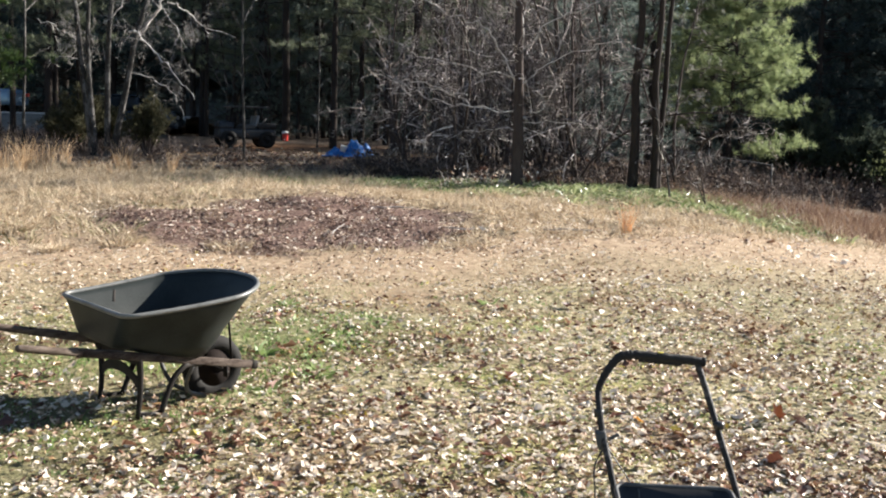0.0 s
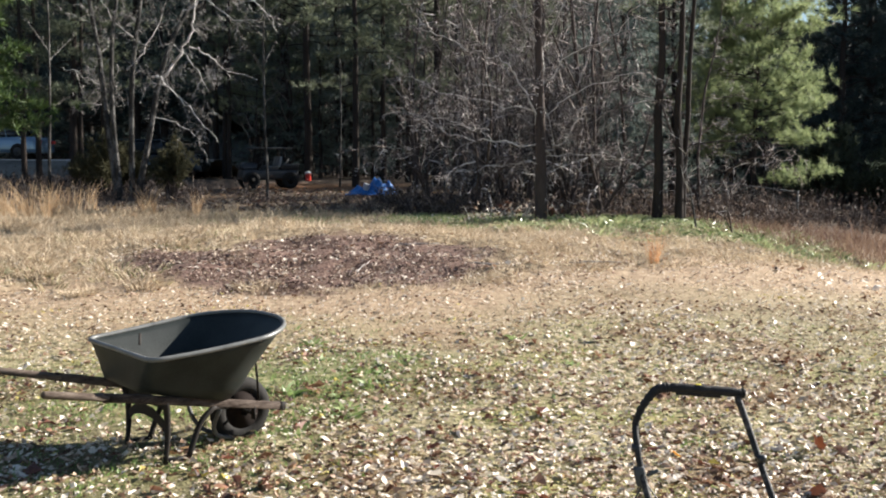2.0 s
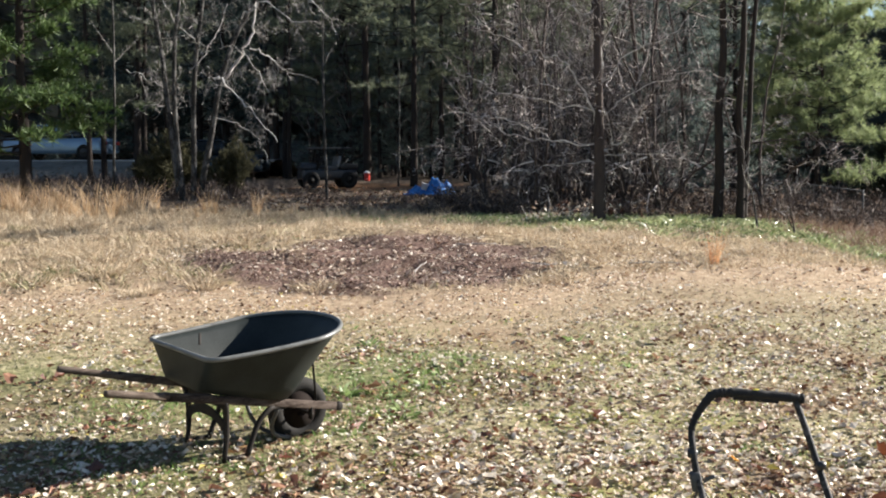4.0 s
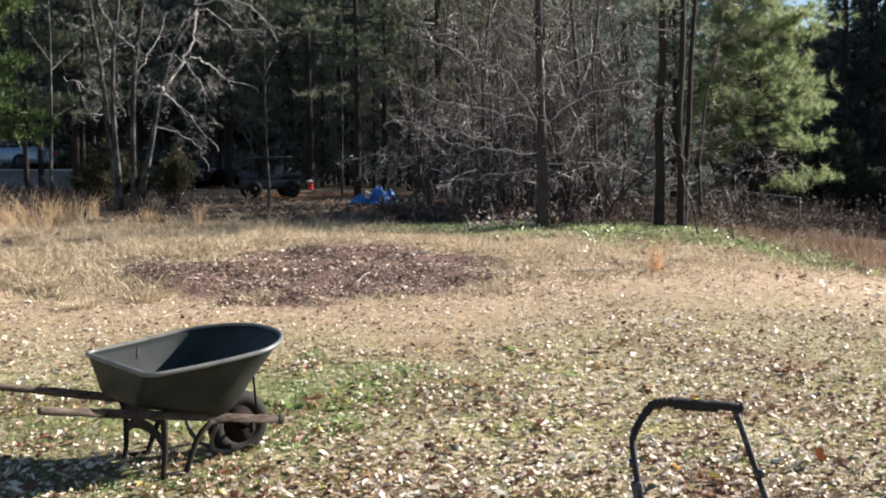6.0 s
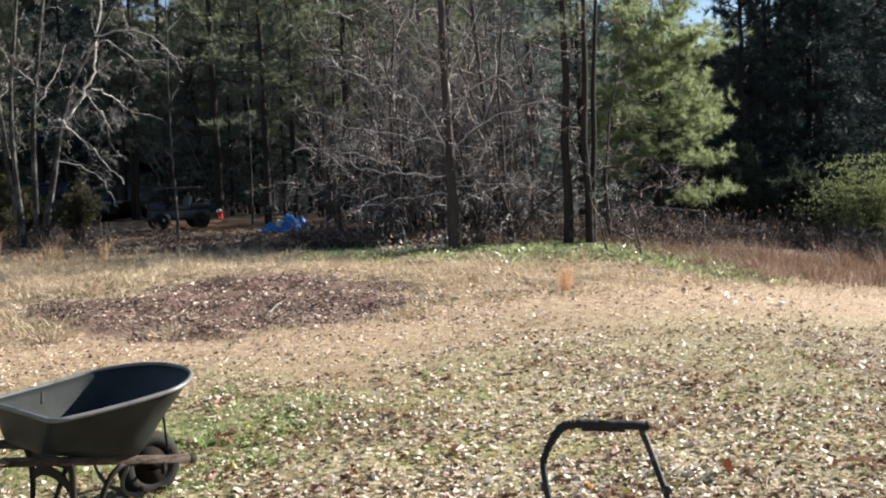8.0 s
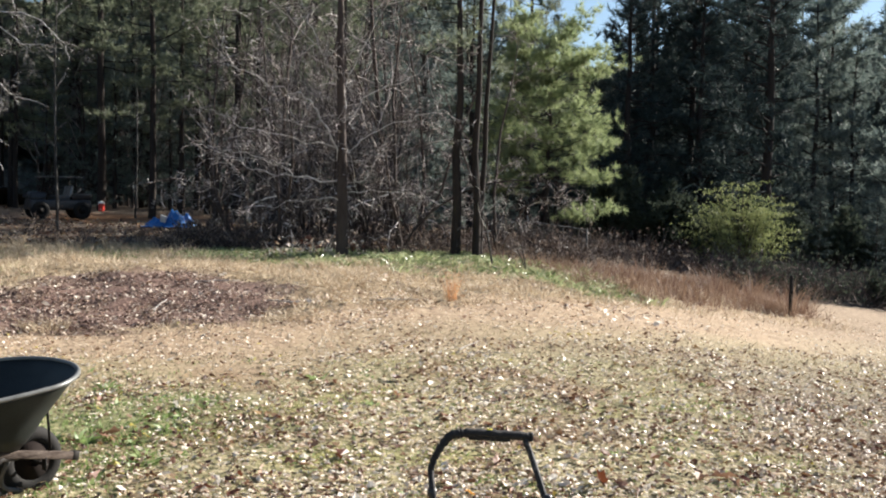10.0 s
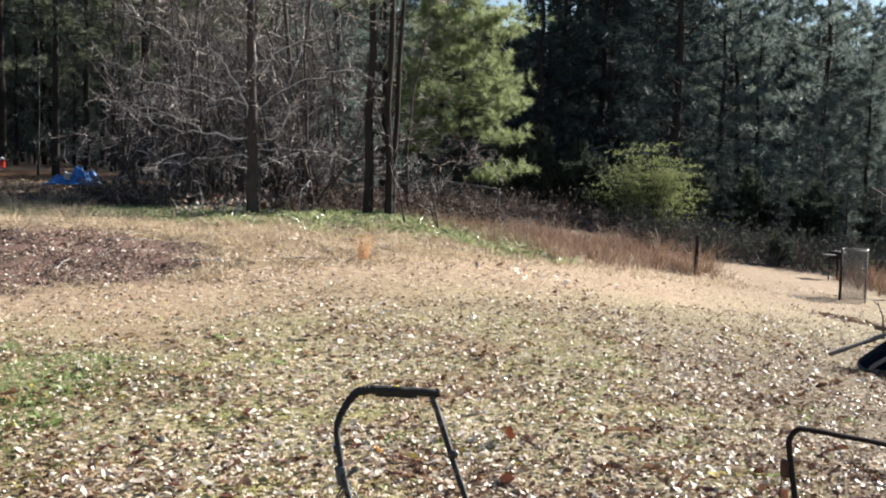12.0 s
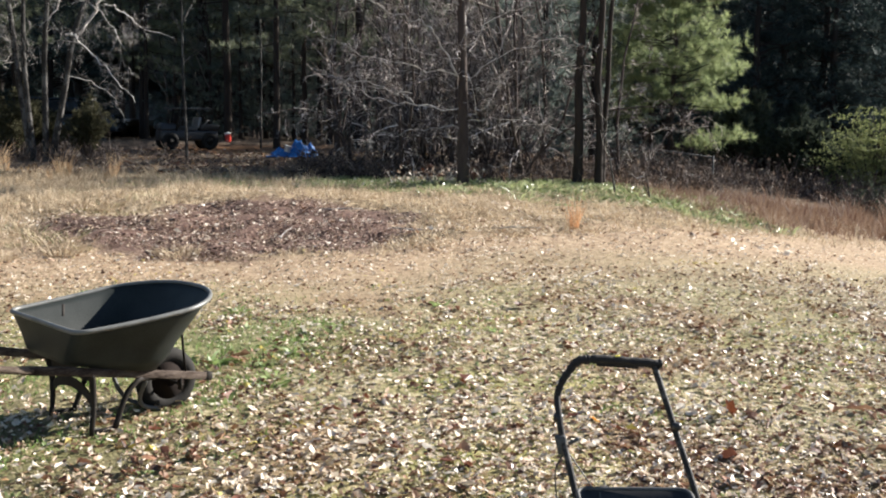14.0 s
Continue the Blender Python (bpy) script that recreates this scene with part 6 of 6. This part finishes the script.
def wire_cage(x, y):
    """A wire plant cage: rings and uprights."""
    c = thing("wire_cage", Matrix.Translation((x, y, gz(x, y))) @ Matrix.Rotation(-0.6, 4, "Z"), "square galvanised wire cage with a pale top rail", "wire cage")
    for sx in (-1, 1):
        for sy in (-1, 1):
            part("upright", tube([(sx * 0.19, sy * 0.19, -0.05), (sx * 0.19, sy * 0.19, 0.84)], 0.02 if sx < 0 and sy < 0 else 0.008, 6), M_STEEL, c)
    for z, r, mt in ((0.84, 0.011, M_PALEWIRE), (0.42, 0.003, M_GALV), (0.03, 0.004, M_GALV)):
        part("ring", tube([(-0.19, -0.19, z), (0.19, -0.19, z), (0.19, 0.19, z), (-0.19, 0.19, z)], r, 6, closed=True, cap=False), mt, c)
    wires = ([], [])
    for i in range(1, 15):
        t = -0.19 + 0.38 * i / 15
        for y0 in (-0.19, 0.19):
            tube([(t, y0, 0.03), (t, y0, 0.82)], 0.003, 3, wires, cap=False)
            tube([(y0, t, 0.03), (y0, t, 0.82)], 0.0022, 3, wires, cap=False)
    for i in range(1, 28):
        z = 0.03 + 0.8 * i / 28
        tube([(-0.19, -0.19, z), (0.19, -0.19, z), (0.19, 0.19, z), (-0.19, 0.19, z)], 0.002, 3, wires, cap=False, closed=True)
    part("wire_mesh", wires, M_GALV, c)
    return c


wire_cage(9.93, 15.1)


def old_grill(x, y):
    g = thing("barbecue_grill", Matrix.Translation((x, y, gz(x, y))) @ Matrix.Rotation(0.5, 4, "Z"), "old dark grill frame with a pale side shelf", "grill")
    part("leg", tube([(-0.16, 0, 0), (-0.14, 0, 0.55)], 0.012, 8), M_STEEL, g)
    part("leg", tube([(0.16, 0, 0), (0.14, 0, 0.55)], 0.03, 8), M_STEEL, g)
    part("shelf", box(0.24, 0.2, 0.025, Matrix.Translation((-0.18, 0, 0.5)), 0.006), M_GALV, g)
    part("shelf", box(0.16, 0.16, 0.02, Matrix.Translation((-0.12, 0, 0.36)), 0.005), M_GALV, g)
    part("firebox", box(0.26, 0.24, 0.16, Matrix.Translation((0.14, 0, 0.42)), 0.03, 3, 1.1), M_STEEL, g)
    part("crossbar", tube([(-0.15, 0, 0.25), (0.15, 0, 0.25)], 0.01, 6), M_STEEL, g)
    return g


old_grill(11.87, 19.0)


def chain_fence(points, height):
    """Chain-link fence: posts, top rail and woven wire."""
    f = thing("chain_link_fence", Matrix.Identity(4), "galvanised chain-link fence half hidden by brush", "fence")
    for (x0, y0), (x1, y1) in zip(points, points[1:]):
        L = math.hypot(x1 - x0, y1 - y0)
        n = max(1, int(L / 1.6))
        top = lambda t: Vector((x0 + (x1 - x0) * t, y0 + (y1 - y0) * t, gz(x0 + (x1 - x0) * t, y0 + (y1 - y0) * t) + height))
        for i in range(n + 1):
            p = top(i / n)
            part("post", tube([p - Vector((0, 0, height + 0.1)), p + Vector((0, 0, 0.03))], 0.022, 8), M_GALV, f)
        part("top_rail", tube([top(i / n) for i in range(n + 1)], 0.017, 8), M_GALV, f)
        wires = ([], [])
        k = int(L / 0.07)
        for i in range(k):
            for s in (1, -1):
                t = i / k
                u = t + s * height / L
                if 0 <= u <= 1:
                    tube([top(t), top(u) - Vector((0, 0, height - 0.03))], 0.0022, 3, wires, cap=False)
        part("wire_mesh", wires, M_GALV, f)
    return f


chain_fence([(5.9, 23.0), (2.5, 25.5), (-2.0, 27.5)], 0.62)


# ---- the clearing in the woods ----
def cooler(x, y):
    c = thing("drinks_cooler", Matrix.Translation((x, y, gz(x, y))) @ Matrix.Scale(0.85, 4), "red barrel cooler with a white lid", "cooler")
    part("barrel", lathe([(0.09, 0), (0.105, 0.02), (0.11, 0.18), (0.11, 0.27), (0.10, 0.29)], 24), M_REDPL, c)
    part("lid", lathe([(0.112, 0.292), (0.116, 0.31), (0.105, 0.34), (0.06, 0.36), (0.04, 0.38)], 24), M_WHITEPL, c, "white lid")
    part("handle", tube(smooth_path([(-0.112, 0, 0.25), (-0.13, 0, 0.3), (-0.11, 0, 0.36)], 4), 0.008, 6), M_WHITEPL, c)
    part("tap", box(0.03, 0.04, 0.03, Matrix.Translation((0, -0.115, 0.05)), 0.006), M_WHITEPL, c)
    return c


cooler(-7.0, 34.3)


def tarp_heap(x, y):
    rng = np.random.default_rng(17)
    V, F = [], []
    nx, ny = 44, 30
    for j in range(ny + 1):
        for i in range(nx + 1):
            u, v = i / nx * 2 - 1, j / ny * 2 - 1
            h = 0.25 * math.exp(-((u - 0.35) / 0.5) ** 4 - (v / 0.6) ** 4) + 0.13 * math.exp(-((u + 0.45) / 0.5) ** 4 - ((v - 0.1) / 0.6) ** 2)
            h *= 1 + 0.3 * math.sin(9 * u + 5 * v) + 0.25 * math.sin(17 * v - 8 * u) + 0.12 * math.sin(29 * u + 11 * v)
            px, py = x + u * (0.6 + 0.06 * math.sin(5 * v)), y + v * (0.5 + 0.05 * math.sin(7 * u))
            V.append((px - x, py - y, gz(px, py) - gz(x, y) + 0.02 + max(0, h) + 0.02 * rng.uniform()))
    for j in range(ny):
        for i in range(nx):
            k = j * (nx + 1) + i
            F.append((k, k + 1, k + nx + 2, k + nx + 1))
    t = thing("tarpaulin", Matrix.Translation((x, y, gz(x, y))), "crumpled bright blue tarpaulin over a heap", "tarp")
    s = part("sheet", (V, F), M_TARP, t)
    so = s.modifiers.new("thickness", "SOLIDIFY")
    so.thickness = 0.006
    return t


tarp_heap(-3.8, 26.8)
bk = thing("bucket", Matrix.Translation((-3.95, 26.5, gz(-3.95, 26.5) + 0.14)) @ Matrix.Rotation(0.3, 4, "Y"), "small white bucket on the blue tarpaulin", "bucket")
part("pail", lathe([(0.07, 0), (0.09, 0.16), (0.095, 0.16), (0.085, 0.15), (0.06, 0.02)], 18), M_WHITEPL, bk)
bd = thing("scrap_board", Matrix.Translation((-3.05, 26.6, gz(-3.05, 26.6) + 0.05)) @ Matrix.Rotation(0.5, 4, "Z") @ Matrix.Rotation(0.35, 4, "Y"), "pale scrap board beside the tarpaulin", "board")
part("plank", box(0.5, 0.09, 0.025, None, 0.004, 1), M_WOOD, bd)


def buggy(x, y, turn):
    """An off-road utility buggy with a roof frame; local x is its length."""
    b = thing("utility_buggy", Matrix.Translation((x, y, gz(x, y))) @ Matrix.Rotation(turn, 4, "Z") @ Matrix.Scale(0.93, 4), "dark utility buggy with a roof, parked in the woods", "vehicle")
    body = part("body", box(1.75, 0.95, 0.3, Matrix.Translation((0, 0, 0.28)), 0.06, 3, 0.96), M_PLASTIC, b)
    part("bonnet", box(0.55, 0.85, 0.22, Matrix.Translation((-0.6, 0, 0.57)), 0.07, 3, 0.8), M_PLASTIC, body)
    part("cargo_bed", box(0.55, 0.9, 0.18, Matrix.Translation((0.58, 0, 0.57)), 0.03, 2, 1.05), M_PLASTIC, body)
    part("seat", box(0.4, 0.85, 0.14, Matrix.Translation((0.05, 0, 0.56)), 0.04, 3), M_GREYPL, b)
    part("backrest", box(0.1, 0.4, 0.34, Matrix.Translation((0.26, -0.21, 0.64)) @ Matrix.Rotation(0.2, 4, "Y"), 0.04, 3), M_PALEWIRE, b, "pale grey seat back")
    part("backrest", box(0.1, 0.4, 0.34, Matrix.Translation((0.26, 0.21, 0.64)) @ Matrix.Rotation(0.2, 4, "Y"), 0.04, 3), M_PALEWIRE, b, "pale grey seat back")
    for sx, sy in ((-0.3, -0.42), (-0.3, 0.42), (0.38, -0.42), (0.38, 0.42)):
        part("roof_post", tube([(sx * 1.35, sy, 0.55), (sx, sy, 1.2)], 0.024, 8), M_STEEL, b)
    part("roof", box(1.25, 0.98, 0.045, Matrix.Translation((0.05, 0, 1.2)), 0.018, 2), M_GREYPL, b, "dusty grey roof panel")
    part("windscreen_bar", tube([(-0.32, -0.42, 0.9), (-0.32, 0.42, 0.9)], 0.015, 8), M_STEEL, b)
    part("steering_wheel", torus(0.14, 0.014, 24, 8, 1, Matrix.Translation((-0.22, -0.22, 0.86)) @ Matrix.Rotation(-0.9, 4, "Y")), M_PLASTIC, b)
    part("side_panel", bar((0.3, -0.46, 0.62), (0.55, -0.46, 0.9), 0.04, 0.02), M_GALV, b, "pale diagonal panel")
    for sx in (-0.58, 0.58):
        for sy in (-0.45, 0.45):
            wheel_parts(b, (sx, sy, 0.26), 0.26, 0.18, 0, M_RUBBER, M_RUBBER)
    for sy in (-0.28, 0.28):
        part("headlight", lathe([(0.06, 0), (0.07, 0.02), (0.05, 0.035)], 14, Matrix.Translation((-0.87, sy, 0.66)) @ Matrix.Rotation(-math.pi / 2, 4, "Y")), M_GALV, b)
    return b


buggy(-7.2, 29.6, 0.45)


def car(x, y, turn, paint, label, lift=0.0):
    """A parked car: sills, cabin, glass, wheels; local x is its length."""
    c = thing("car", Matrix.Translation((x, y, gz(x, y) + lift)) @ Matrix.Rotation(turn, 4, "Z"), label, "car")
    body = part("body", box(4.3, 1.7, 0.62, Matrix.Translation((0, 0, 0.25)), 0.16, 4, 0.95), paint, c)
    cab = part("cabin", box(2.2, 1.5, 0.5, Matrix.Translation((0.15, 0, 0.86)), 0.14, 4, 0.82), M_GLASS, c)
    part("roof", box(1.7, 1.24, 0.06, Matrix.Translation((0.15, 0, 1.33)), 0.028, 3), paint, cab)
    for sx in (-0.42, 0.15, 0.72):
        for sy in (-1, 1):
            part("pillar", tube([(sx + (sx - 0.15) * 0.25, 0.72 * sy, 0.86), (sx, 0.6 * sy, 1.34)], 0.035, 6), paint, cab)
    for sx in (-1.35, 1.35):
        for sy in (-0.8, 0.8):
            wheel_parts(c, (sx, sy, 0.31), 0.31, 0.18, 0, M_RUBBER, M_GALV)
    for sy in (-0.6, 0.6):
        part("headlight", box(0.06, 0.26, 0.11, Matrix.Translation((-2.12, sy, 0.58)), 0.02), M_PALEWIRE, c)
        part("tail_light", box(0.06, 0.26, 0.13, Matrix.Translation((2.12, sy, 0.6)), 0.02), M_REDPL, c)
    return c


car(-13.3, 36.6, 0.1 + math.pi, M_CARBLUE, "dull blue car parked among the trees")

car(-20.6, 40.2, 0.0, M_CARPALE, "pale blue car parked on the gravel drive", 0.7)

drive_line = [(-34 + i * 0.9, 40.2 + 0.3 * math.sin(i * 0.5)) for i in range(26)]


def strip(name, cross, material, label, category):
    """A ribbon along the drive: cross-section points (offset, height over the ground)."""
    V, F = [], []
    for x, y in drive_line:
        V += [(x, y + a, gz(x, y + a) + h) for a, h in cross]
    k = len(cross)
    for i in range(len(drive_line) - 1):
        for j in range(k):
            a, b = i * k + j, i * k + (j + 1) % k
            F.append((a, b, b + k, a + k))
    tagged(new(name, mesh_from(name, V, F, material)), label, category, kind="structure")


strip("drive_bank", [(-4.5, -0.1), (-2.6, 0.45), (-1.4, 0.66), (1.4, 0.66), (4.5, -0.1)], M_FARWOODS, "leaf-covered bank that carries the drive", "bank")
strip("gravel_drive", [(-1.3, 0.6), (-1.2, 0.7), (1.2, 0.7), (1.3, 0.6)], M_GRAVEL, "pale raised gravel drive beyond the trees", "driveway")


# ---- single fallen leaves of the near lawn ----
def leaf_meshes(k):
    out = []
    for i in range(k):
        V, F = leaf_shapes(1, 400 + i, lambda r, n: np.zeros((1, 2)), 0.04, 0.07)
        V[:, 2] -= gz(0, 0) + 0.012
        out.append(mesh_from("leaf", V, F, M_LEAF_RED if i % 3 == 2 else M_LEAF_ONE))
    return out


shapes = leaf_meshes(8)
rng = np.random.default_rng(77)
made = 0
while made < 290:
    y = rng.uniform(3.5, 5.2)
    x = rng.uniform(-0.5, 0.72) * (y + 1.2)
    lf = new("leaf", shapes[made % 8])
    lf.parent = ground
    s = rng.uniform(0.6, 1.45)
    lf.matrix_world = Matrix.Translation((x, y, gz(x, y) + 0.014)) @ Matrix.Rotation(rng.uniform(0, 6.28), 4, "Z") @ Matrix.Rotation(rng.normal() * 0.25, 4, "X") @ Matrix.Scale(s, 4)
    made += 1
